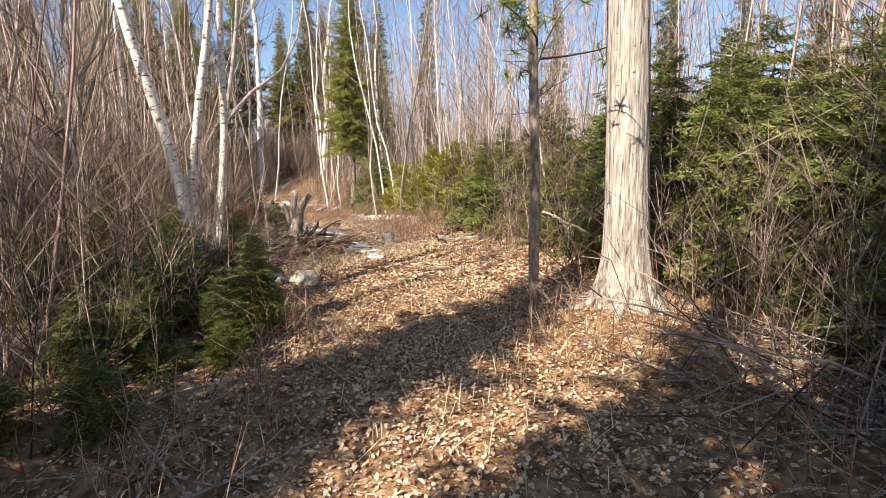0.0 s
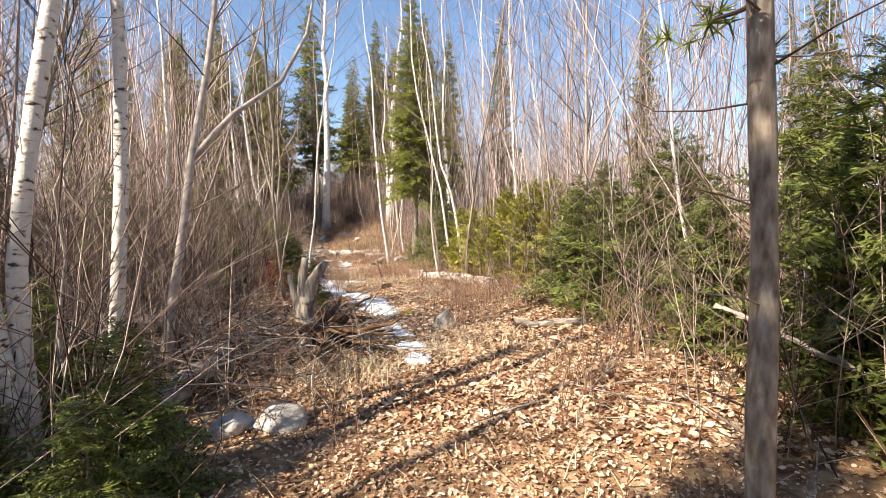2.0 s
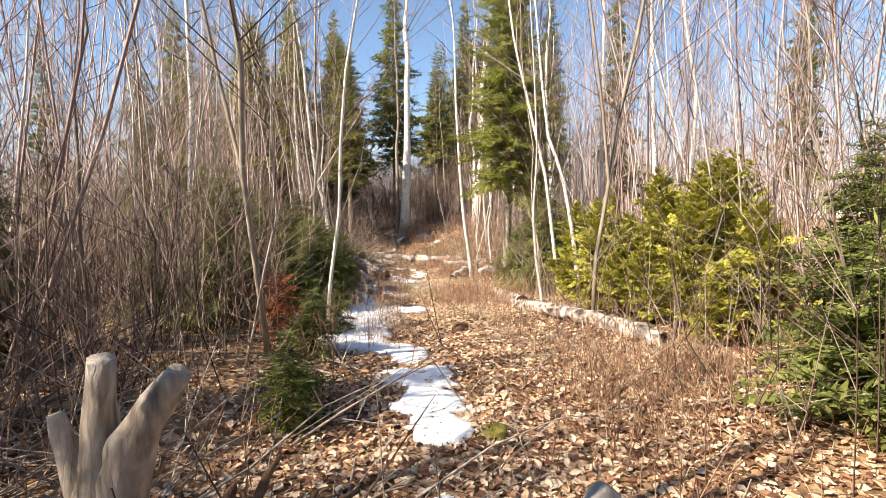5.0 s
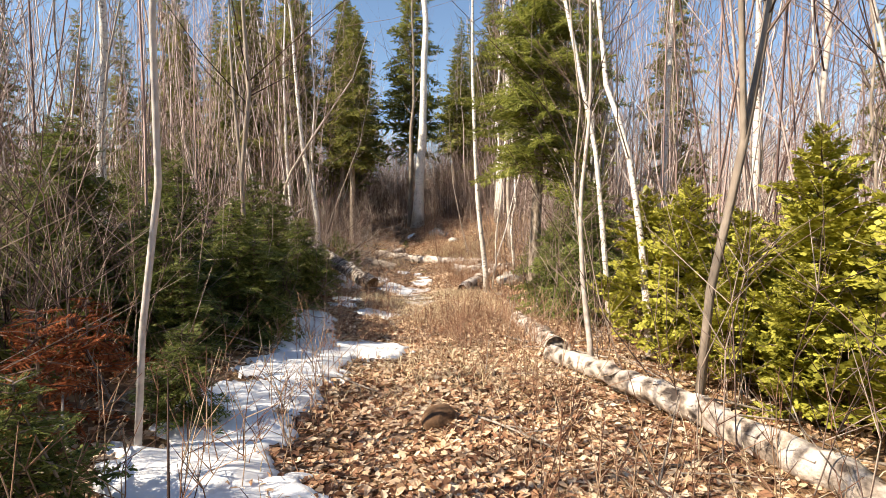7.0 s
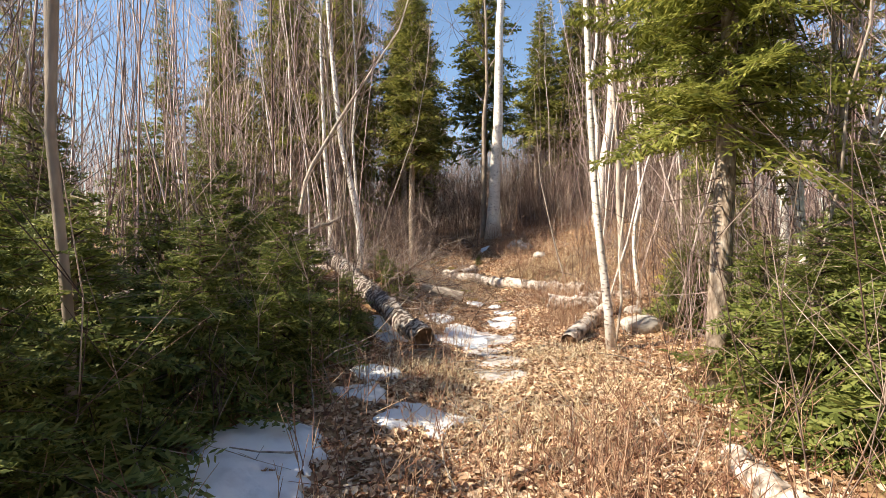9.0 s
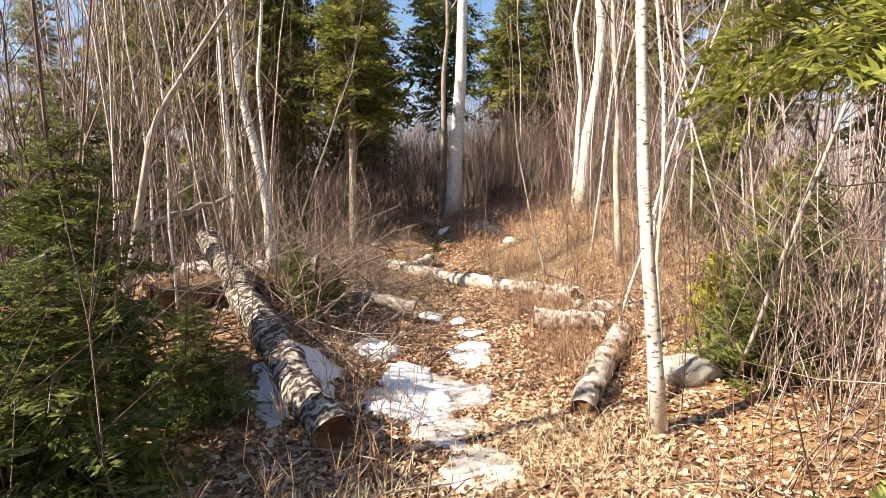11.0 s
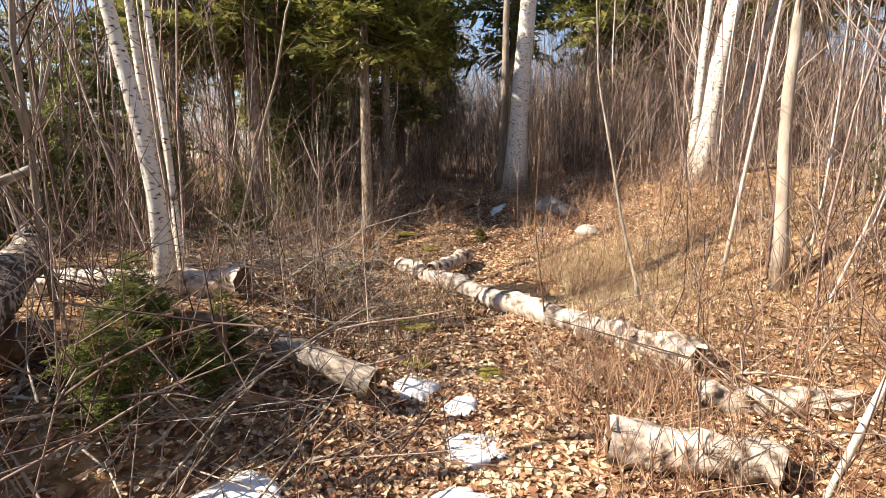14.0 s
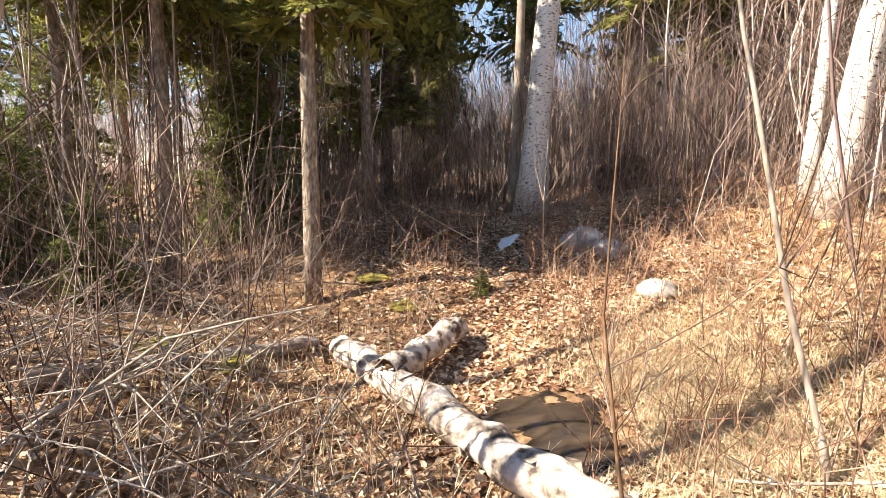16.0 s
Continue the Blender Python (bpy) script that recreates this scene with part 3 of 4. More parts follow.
TRUNKED = conifer_mesh("spruce", 10.0, 1.5, 0.36, 160, 44, M_SPRUCE)
# this crown takes the needle colour with sunlight painted in
FINE = conifer_mesh("fine", 10.0, 1.45, 0.26, 330, 45, M_SUNLITSPRUCE)
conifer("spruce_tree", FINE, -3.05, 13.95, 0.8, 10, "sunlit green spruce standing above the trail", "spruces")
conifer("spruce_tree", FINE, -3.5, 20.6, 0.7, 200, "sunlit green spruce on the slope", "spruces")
for i, (x, y, s) in enumerate([(-10.75, 19.45, 0.8), (-12.9, 18.8, 0.9), (-14.4, 18.1, 0.9), (-15.7, 19.7, 1.0), (-13.6, 22.6, 0.95), (-17.2, 20.6, 0.9), (-7.9, 27.4, 0.9), (-9.0, 28.4, 0.95), (-15.2, 25.6, 1.0), (-18.6, 19.0, 0.9), (-8.9, 26.2, 0.75), (-7.6, 26.6, 0.75), (-10.0, 25.9, 0.75), (-5.6, 25.6, 0.75)]):
    conifer("spruce_tree", TRUNKED, x, y, s, i * 83 + 20, "dark spruce with bare lower trunk and dead twigs", "spruces by the clearing")
for i, (x, y, s, k) in enumerate([(-12.5, 13.5, 1.4, 1), (-13.6, 15.4, 1.5, 1), (-14.6, 16.8, 1.5, 1), (-11.6, 11.6, 1.3, 1), (-12.2, 8.6, 1.3, 1), (-15.6, 21.2, 1.6, 1), (-14.0, 20.4, 1.3, 1), (-16.5, 18.4, 1.6, 1), (-10.6, 6.5, 1.2, 1), (-17.0, 23.2, 1.6, 1), (-1.0, -0.1, 0.42, 2), (-1.45, 1.5, 0.55, 0), (-1.85, 2.0, 0.55, 0), (-2.15, 2.35, 0.6, 0), (-1.6, 1.05, 0.55, 2), (-2.4, 1.8, 0.6, 0), (-1.5, 0.4, 0.5, 2), (-4.75, 8.8, 0.7, 0), (-4.7, 9.5, 0.65, 0), (-5.0, 9.7, 0.8, 0), (-5.75, 9.4, 0.7, 0), (-4.45, 8.75, 0.5, 0), (-5.5, 8.5, 0.85, 1), (-4.9, 8.2, 0.6, 0), (-5.6, 7.6, 0.7, 0), (-8.0, 15.75, 0.4, 2), (-7.75, 15.5, 0.35, 2), (3.3, 2.5, 1.0, 1), (4.1, 3.2, 1.2, 1), (3.9, 1.7, 1.0, 1), (4.8, 1.2, 1.1, 1), (3.5, 0.7, 0.7, 0), (5.0, 2.6, 1.3, 1), (4.4, 4.6, 1.3, 1), (2.9, 3.1, 0.8, 0), (5.6, 0.2, 1.2, 1), (-3.6, 2.3, 0.7, 0), (-4.2, 3.6, 0.8, 1), (-5.0, 5.6, 0.8, 1), (-1.45, -0.3, 0.5, 2), (-4.6, 9.6, 0.6, 0), (-5.7, 11.4, 0.5, 2), (-6.8, 13.2, 0.5, 0), (-1.5, -0.2, 0.34, 2), (-1.9, -0.6, 0.37, 2), (-2, 1.45, 0.37, 0), (-2.4, 1.8, 0.32, 0), (-1.85, 0.9, 0.28, 2), (-2.85, 1.6, 0.37, 1), (2.65, 3.5, 1, 1), (3.25, 3.9, 1.15, 1), (2.1, 4.7, 0.85, 0), (2.95, 4.8, 1.1, 1), (3.75, 3.3, 1.1, 1),
                                  (-0.9, 1.55, 0.5, 0), (-0.95, 1.05, 0.5, 2), (-1.25, 2.05, 0.55, 0), (-1.25, 0.65, 0.55, 2), (-0.75, 0.75, 0.36, 2), (1.15, 7.0, 1.0, 0), (1.5, 6.35, 1.0, 0), (1.2, 7.9, 0.8, 1), (4.3, 0.3, 1.0, 1), (3.7, -0.1, 0.8, 0), (4.9, -0.4, 1.1, 1), (4.0, 2.4, 1.0, 1), (5.3, 1.7, 1.2, 1), (5.9, 3.4, 1.3, 1), (3.35, 2.4, 0.8, 0), (1.85, 5.9, 0.8, 1), (1.55, 7.4, 0.85, 1), (2.25, 6.7, 1, 1), (2.75, 7.7, 1, 1), (1.65, 8.5, 0.9, 1), (0.55, 10.9, 0.8, 0), (-2.45, 13.1, 0.85, 0), (-2, 12.8, 0.8, 1), (-2.75, 13.9, 0.85, 0), (-2.1, 13.8, 0.9, 1),
                                  (-6.5, 11, 0.85, 0), (-6.1, 9.9, 0.8, 1), (-5.75, 10.9, 0.8, 0), (-5.4, 10.1, 0.85, 0), (-7.1, 11.9, 0.85, 1), (-5.9, 11.6, 0.75, 0), (-7, 10.4, 0.9, 1), (-6.4, 12.3, 0.75, 0), (-5.2, 9, 0.75, 0), (-6.1, 8.7, 0.9, 1), (-4.9, 8.1, 0.6, 2), (-7.4, 9.3, 0.9, 1), (-7.6, 12.9, 0.85, 1),
                                  (-3, 7.1, 0.55, 2), (-3.4, 8, 0.5, 2), (-4.4, 7.3, 0.7, 0), (-2.25, 5.9, 0.5, 2), (-8.15, 15.3, 0.55, 2), (-7.7, 15, 0.5, 2), (-3.6, 16.2, 0.75, 0), (-3.2, 17.4, 0.9, 1), (-3.9, 20.9, 0.9, 1), (-4.2, 22.3, 0.9, 1), (-9.3, 20.5, 0.25, 2), (-11.3, 17.6, 0.6, 0), (-13, 17.3, 0.8, 1)]):
    conifer("fir_bush", FIRS[k], x, y, s, i * 71, "young green fir growing low among brush", "young firs")
for i, (x, y, s, k) in enumerate([(-0.1, 10.6, 0.95, 0), (0.5, 10.1, 1.0, 0), (-0.5, 11.3, 0.85, 1), (0.9, 11.5, 1.1, 0), (0.1, 11.9, 0.95, 1), (-1.0, 12.2, 0.8, 1), (-0.9, 14.6, 1.0, 0), (-1.5, 15.2, 0.85, 1), (0.3, 13.2, 0.9, 1), (-0.3, 9.9, 0.6, 1), (-0.9, 10.95, 0.8, 0), (-0.55, 10.4, 0.75, 1), (-1.3, 11.6, 0.8, 0), (0.25, 9.5, 0.85, 0), (0.75, 9.2, 0.85, 1), (0.35, 8.75, 0.5, 1), (-3.3, 18.3, 0.9, 0), (-3.9, 17.1, 0.6, 1)]):
    conifer("cedar_bush", ARBORS[k], x, y, s, i * 97, "yellow-green cedar bush in full sun", "cedar bushes")
conifer("dead_fir_bush", DEADFIR, -3.75, 7.5, 0.8, 0, "small dead fir with rust-red needles")
conifer("dead_fir_bush", DEADFIR, -4.3, 8.0, 0.7, 130, "small dead fir with rust-red needles")


# the slim pine by the trail
def pine_tree(x, y):
    thing = new("pine_tree")
    thing.location = on_ground(x, y)
    loc = np.random.default_rng(9)
    spine = resample([(0, 0, -0.08), (0.0, 0, 1.2), (-0.04, 0.01, 2.4), (-0.02, 0, 4.5), (0, 0, 6.5)], 20)
    b = Build()
    b.tube(spine, np.linspace(0.052, 0.02, 20), 12, wobble=0.06, seed=4)
    part("trunk", b, M_PINEBARK, thing)
    limbs, needles = Build(), Build()
    for i in range(34):
        zz = 2.1 + 4.3 * loc.random()
        az = loc.random() * 6.283
        L = 0.5 + 0.9 * loc.random()
        p = np.array([0, 0, zz])
        q = p + L * np.array([math.cos(az), math.sin(az), 0.25])
        c = curve_points(p, q, 5, 0.08, loc)
        limbs.tube(c, np.linspace(0.011, 0.003, 5), 4, cap=False)
        for _ in range(9):
            o = c[loc.integers(2, 5)] + loc.standard_normal(3) * 0.09
            for _ in range(16):
                d = loc.standard_normal(3)
                d /= np.linalg.norm(d)
                d = d * 0.12
                s = np.cross(d, loc.standard_normal(3))
                s = s / np.linalg.norm(s) * 0.006
                needles.add([o - s, o + s, o + d], [[0, 1, 2]])
    for i in range(14):
        zz = 0.5 + 1.9 * loc.random()
        az = loc.random() * 6.283
        p = np.array([0, 0, zz])
        limbs.tube(curve_points(p, p + 0.5 * np.array([math.cos(az), math.sin(az), 0.2]), 4, 0.2, loc), [0.006, 0.004, 0.003, 0.001], 3, cap=False)
    part("limbwork", limbs, M_TWIG, thing)
    part("needlework", needles, M_FIR, thing, "blue-green needle tufts", False)
    return tagged(thing, "slim straight pine with scaly bark beside the trail", "tree")


pine_tree(1.48, 2.13)


# ---- logs, stump, rocks ----
def fallen_log(name, p0, p1, r0, r1, bark, label, stub=None, ends=True, seed=1, bow=0.015, sides=18):
    """A log from end to end; its own z runs along it."""
    p0, p1 = np.asarray(p0, float), np.asarray(p1, float)
    L = float(np.linalg.norm(p1 - p0))
    loc = np.random.default_rng(seed)
    thing = new(name)
    thing.matrix_basis = Matrix.Translation(p0) @ Vector(p1 - p0).to_track_quat("Z", "Y").to_matrix().to_4x4()
    k = max(10, int(L / 0.12))
    pts = curve_points((0, 0, 0), (0, 0, L), k, bow, loc)
    pts[:, :2] += 0.012 * loc.standard_normal((k, 2))
    b = Build()
    b.tube(pts, np.linspace(r0, r1, k), sides, wobble=0.055, seed=seed, cap=False)
    part("bark", b, bark, thing)
    for at, r, s in ((pts[0], r0, 1), (pts[-1], r1, -1)):
        e = Build()
        rings, m = [], 4
        for q in range(m):
            a = np.arange(sides) * 2 * math.pi / sides
            rr = r * (1.0 - q / m) * (1 + 0.06 * loc.standard_normal(sides))
            rings.append(np.stack([at[0] + rr * np.cos(a), at[1] + rr * np.sin(a), np.full(sides, at[2] + s * (0.03 * (q > 0) + 0.02 * q) * loc.random()) + 0.012 * loc.standard_normal(sides)], 1))
        e.add(np.concatenate(rings), [[i * sides + j, i * sides + (j + 1) % sides, (i + 1) * sides + (j + 1) % sides, (i + 1) * sides + j] for i in range(m - 1) for j in range(sides)] )
        e.f.append([(m - 1) * sides + j for j in range(sides)])
        part("broken_end", e, M_ROT if ends else M_DEADWOOD, thing, "dark rotten end" if ends else "")
    flakes = Build()
    for n in range(int(L * 16)):
        u, a = loc.random(), loc.random() * 6.283
        i = min(int(u * k), k - 1)
        r = (r0 + (r1 - r0) * u) * 1.05
        w, h = 0.02 + 0.05 * loc.random(), 0.03 + 0.05 * loc.random()
        c = pts[i]
        quad = []
        for da, dz, lift in ((-1, 0, 0), (1, 0, 0), (1, 1, 0.018), (-1, 1, 0.006)):
            aa = a + da * w / r
            quad.append((c[0] + (r + lift) * math.cos(aa), c[1] + (r + lift) * math.sin(aa), c[2] + dz * h))
        flakes.add(quad, [[0, 1, 2, 3]])
    part("bark_flaking", flakes, bark, thing, "curling loose bark", False)
    if stub:
        z, length, az, rs = stub
        b = Build()
        o = np.array([0, 0, z])
        b.tube(resample([o, o + length * np.array([math.cos(az), math.sin(az), 0.35]) * 0.5, o + length * np.array([math.cos(az), math.sin(az), 0.3])], 7), np.linspace(rs * 1.1, rs, 7), 14, wobble=0.07, seed=seed)
        part("branch_stub", b, bark, thing, "short thick broken branch")
    return tagged(thing, label, "log")


def lie(x, y, up):
    return on_ground(x, y, up)


fallen_log("fallen_log", (-5.82, 13.4, 0.37), (-9.4, 15.1, 1.2), 0.125, 0.13, M_RINGLOG, "brown fallen spruce log with ringed peeling bark", seed=2, bow=0.01)
xlog = fallen_log("fallen_birch_log", lie(-9.25, 18.66, 0.12), lie(-5.6, 18.05, 0.08), 0.1, 0.13, M_LOGBIRCH, "white fallen birch log lying across the clearing", seed=3)
fallen_log("birch_stub", lie(-8.62, 18.55, 0.14), lie(-8.85, 19.55, 0.16), 0.08, 0.1, M_LOGBIRCH, "short white birch branch piece against the log", seed=4)
fallen_log("fallen_birch_log", lie(-2.85, 12.4, 0.05), lie(-1.95, 10.75, 0.1), 0.075, 0.1, M_LOGBIRCH, "white fallen birch log beside the trail", seed=5, ends=False)
fallen_log("fallen_birch_log", lie(-1.98, 10.6, 0.07), lie(-0.1, 8.75, 0.06), 0.072, 0.092, M_LOGBIRCH, "long white fallen birch log edging the leaf bed", seed=6)
fallen_log("birch_piece", lie(-5.75, 16.72, 0.12), lie(-5.0, 17.05, 0.1), 0.13, 0.1, M_LOGBIRCH, "short broken piece of white birch log", seed=7)
fallen_log("birch_piece", lie(-5.5, 17.55, 0.08), lie(-4.7, 18.0, 0.08), 0.09, 0.08, M_LOGBIRCH, "short grey-white birch log piece in the brush", seed=8)
fallen_log("mossy_log", lie(-4.75, 16.75, 0.09), lie(-4.72, 14.85, 0.07), 0.115, 0.095, M_LOGBIRCH, "pale weathered log beside the trail", seed=9)
fallen_log("fallen_birch_log", lie(-8.75, 16.3, 0.14), lie(-10.2, 15.2, 0.12), 0.13, 0.11, M_LOGBIRCH, "white birch log with split bark on a bank", seed=10)
fallen_log("dark_log", lie(-7.95, 15.75, 0.2), lie(-8.75, 14.0, 0.3), 0.14, 0.16, M_ROT, "dark rotten log under the birches", seed=11)
fallen_log("short_log", lie(-7.15, 16.3, 0.2), lie(-7.9, 16.1, 0.16), 0.09, 0.08, M_DEADWOOD, "short grey log with a dark end", seed=12)
fallen_log("split_log", lie(0.35, 5.48, 0.09), lie(1.15, 5.78, 0.05), 0.048, 0.035, M_DEADWOOD, "weathered split log lying on the leaf bed", seed=13)
fallen_log("rotten_pole", lie(-9.6, 16.9, 0.05), lie(-9.5, 18.6, 0.06), 0.065, 0.05, M_DEADWOOD, "long grey dead pole on the leaves", seed=14, ends=False)
fallen_log("leaning_log", lie(-1.95, 3.7, 0.1), lie(-1.65, 2.4, 0.1), 0.1, 0.09, M_DEADWOOD, "grey fallen log end beneath the brush", seed=15)
fallen_log("leaning_log", lie(-3.25, 4.4, 0.15), (-2.55, 3.4, 0.75), 0.08, 0.07, M_DEADWOOD, "grey fallen log propped in the brush", seed=16)
fallen_log("leaning_pole", (-7.7, 10.9, 1.6), lie(-9.6, 9.4, 0.3), 0.035, 0.05, M_DEADWOOD, "pale dead pole leaning over the firs", seed=17, ends=False)
fallen_log("leaning_pole", (-8.9, 15.1, 1.75), lie(-9.8, 11.8, 0.3), 0.03, 0.05, M_DEADWOOD, "pale dead pole leaning over the firs", seed=18, ends=False)
fallen_log("leaning_pole", lie(2.95, 2.8, 0.05), (1.8, 3.5, 1.0), 0.02, 0.012, M_DEADWOOD, "thin dead pole leaning behind the cedar", seed=19, ends=False)


def stump(x, y):
    thing = new("broken_stump")
    thing.location = on_ground(x, y)
    loc = np.random.default_rng(21)
    b = Build()
    b.tube(resample([(0.05, 0.0, -0.1), (0.02, 0, 0.12), (0.0, 0, 0.35), (0.03, 0.0, 0.52)], 12), [0.17, 0.15, 0.13, 0.115, 0.105, 0.1, 0.095, 0.092, 0.09, 0.088, 0.085, 0.08], 20, wobble=0.09, seed=5)
    part("trunk", b, M_DEADWOOD, thing)
    for c, r in (([(0.03, 0, 0.45), (0.06, 0.02, 0.65), (0.14, 0.05, 0.78), (0.2, 0.07, 0.86)], (0.075, 0.035)), ([(0.0, 0, 0.42), (-0.02, 0, 0.7), (0.03, -0.02, 0.9)], (0.07, 0.03)), ([(-0.03, 0, 0.35), (-0.1, -0.02, 0.55), (-0.14, -0.04, 0.74)], (0.05, 0.018))):
        b = Build()
        b.tube(resample(c, 9), np.linspace(r[0], r[1], 9), 12, wobble=0.12, seed=int(r[0] * 1000))
        part("prong", b, M_DEADWOOD, thing, "jagged upright prong")
    b = Build()
    for n in range(26):
        a = loc.random() * 6.283
        L = 0.3 + 0.4 * loc.random()
        p = np.array([0.1 * math.cos(a) + 0.18, 0.1 * math.sin(a), 0.12 + 0.15 * loc.random()])
        q = p + np.array([math.cos(a) * L + 0.15, math.sin(a) * L, -0.12 + 0.35 * loc.random()])
        b.tube(curve_points(p, q, 6, 0.16, loc), np.linspace(0.045 * (0.4 + loc.random()), 0.008, 6), 7, wobble=0.12, seed=n)
    part("rootwork", b, M_ROT, thing, "tangled upturned roots")
    return tagged(thing, "grey broken stump with jagged prongs and torn roots", "stump")


stump(-1.6, 4.45)


def rock(x, y, sx, sy, sz, label, seed, mat=M_ROCK, name="rock", sink=0.3):
    bm = bmesh.new()
    bmesh.ops.create_icosphere(bm, subdivisions=3, radius=1)
    for v in bm.verts:
        n = v.co.copy()
        v.co *= 1 + 0.28 * noise.noise(n * 1.3 + Vector((seed * 3.1, 0, 0))) + 0.1 * noise.noise(n * 3.4 + Vector((0, seed, 0)))
        v.co = Vector((v.co.x * sx, v.co.y * sy, v.co.z * sz))
    me = bpy.data.meshes.new(name)
    bm.to_mesh(me)
    bm.free()
    me.materials.append(mat)
    me.polygons.foreach_set("use_smooth", [True] * len(me.polygons))
    ob = new(name, me)
    ob.matrix_basis = pose(*on_ground(x, y, sz * (1 - 2 * sink) * 0.7), 0, 0, seed * 50)
    return tagged(ob, label, "rock" if mat is not M_MOSS else "moss")


rock(-0.43, 5.55, 0.13, 0.1, 0.17, "pale angular rock on the leaf bed", 1)
rock(-2.28, 8.9, 0.16, 0.1, 0.07, "low brown leaf-strewn lump on the trail", 2, M_ROT)
rock(-2.35, 11.55, 0.16, 0.13, 0.12, "grey rock beside the log", 3)
rock(-1, 2.95, 0.17, 0.14, 0.11, "pale rock half hidden in brush", 4)
rock(-1.25, 2.8, 0.13, 0.1, 0.09, "pale rock half hidden in brush", 5)
rock(0.3, -0.65, 0.06, 0.05, 0.04, "small pale stone on the trail", 6)
rock(-4.75, 16.4, 0.12, 0.1, 0.1, "pale rock beside the trail", 7)
rock(-4.1, 15.9, 0.3, 0.2, 0.14, "broad pale rock on the slope", 8)
rock(-4.45, 16.95, 0.12, 0.14, 0.1, "rounded tan rock beside the trail", 9)
rock(-8.06, 25.3, 0.3, 0.2, 0.16, "grey boulder on the rise", 10)
rock(-7.63, 20.7, 0.17, 0.12, 0.09, "pale stone in the straw grass", 11)
rock(-8.85, 21.9, 0.28, 0.2, 0.16, "grey boulder in the shade", 12)
rock(-8.4, 21.6, 0.2, 0.18, 0.12, "grey boulder in the shade", 13)
rock(-9.4, 24.6, 0.55, 0.4, 0.4, "dark soil mound with roots", 14, M_ROT, "root_mound")
rock(-11.2, 22.2, 0.6, 0.35, 0.25, "dark soil bank with roots", 15, M_ROT, "root_mound")
for i, (x, y, s) in enumerate([(-9.9, 17.7, 0.22), (-9.4, 17.9, 0.16), (-7.9, 17.5, 0.2), (-10.6, 20.2, 0.25), (-6.9, 17.3, 0.15), (-9.7, 19.8, 0.2), (-7.4, 17.0, 0.14), (-1.1, 6.3, 0.12)]):
    rock(x, y, s, s * 0.8, 0.028, "yellow-green moss cushion on the leaves", 20 + i, M_MOSS, "moss_cushion")


# ---- snow and water ----
def patch(name, cells, mat, label, category, thick=0.05, seed=1, step=0.035):
    """A thin melting sheet with a ragged rim over overlapping rounds (x, y, radius)."""
    xs = np.arange(min(c[0] - c[2] for c in cells) - 0.1, max(c[0] + c[2] for c in cells) + 0.1, step)
    ys = np.arange(min(c[1] - c[2] for c in cells) - 0.1, max(c[1] + c[2] for c in cells) + 0.1, step)
    idx, verts, faces = {}, [], []

    def depth(x, y):
        d = max(1 - math.hypot(x - cx, y - cy) / r for cx, cy, r in cells)
        d += 0.5 * noise.noise((x * 4.2, y * 4.2, seed)) + 0.3 * noise.noise((x * 11, y * 11, seed + 4)) + 0.12 * noise.noise((x * 26, y * 26, seed + 9))
        return d

    def vert(i, j):
        if (i, j) not in idx:
            x, y = float(xs[i]), float(ys[j])
            d = depth(x, y)
            idx[i, j] = len(verts)
            h = 0.55 * thick * (min(1.0, max(0.0, d / 0.22)) ** 0.5) + 0.02 * noise.noise((x * 7, y * 7, 2)) * (d > 0.1)
            verts.append((x, y, float(gz(x, y)) + (h + 0.012 if d > 0.02 else -0.05)))
        return idx[i, j]

    for i in range(len(xs) - 1):
        for j in range(len(ys) - 1):
            if depth(float(xs[i] + step / 2), float(ys[j] + step / 2)) > -0.04:
                faces.append([vert(i, j), vert(i + 1, j), vert(i + 1, j + 1), vert(i, j + 1)])
    b = Build()
    b.add(verts, faces)
    return tagged(new(name, b.mesh(name, mat)), label, category)


patch("snow_patch", [(-1.9, 7, 0.3), (-1.6, 6.5, 0.25), (-1.35, 6.15, 0.2)], M_SNOW, "thin old snow lying along the trail", "snow", 0.04, 1)
patch("snow_patch", [(-1.05, 5.35, 0.16), (-0.85, 5, 0.18), (-0.6, 4.65, 0.17), (-0.43, 4.3, 0.15)], M_SNOW, "narrow strip of old snow in a rut", "snow", 0.04, 2)
patch("snow_patch", [(-5.1, 10.9, 0.36), (-4.8, 10.5, 0.36), (-4.4, 10.05, 0.36), (-3.95, 9.7, 0.45), (-3.7, 10.2, 0.4), (-3.7, 9.2, 0.42), (-3.45, 8.6, 0.38), (-3.2, 8.1, 0.36), (-3.0, 7.75, 0.36)], M_SNOW, "broad sunlit patch of melting snow", "snow", 0.06, 3)
patch("snow_patch", [(-2.5, 7.7, 0.3), (-2.25, 7.5, 0.2)], M_SNOW, "small tongue of melting snow", "snow", 0.04, 4)
patch("snow_patch", [(-4.75, 12.05, 0.26), (-4.85, 11.8, 0.16)], M_SNOW, "small grey snow remnant on the trail", "snow", 0.04, 5)
patch("ice_patch", [(-4.9, 13.4, 0.24), (-5.1, 13.9, 0.28), (-5.6, 14.3, 0.3), (-6.0, 14.7, 0.42), (-5.85, 14.9, 0.36)], M_ICE, "dirty trodden ice along the trail", "ice", 0.03, 6)
patch("snow_patch", [(-6.05, 14.75, 0.3), (-6.3, 14.95, 0.3), (-5.95, 14.4, 0.3)], M_SNOW, "trodden snow with footmarks", "snow", 0.055, 16)
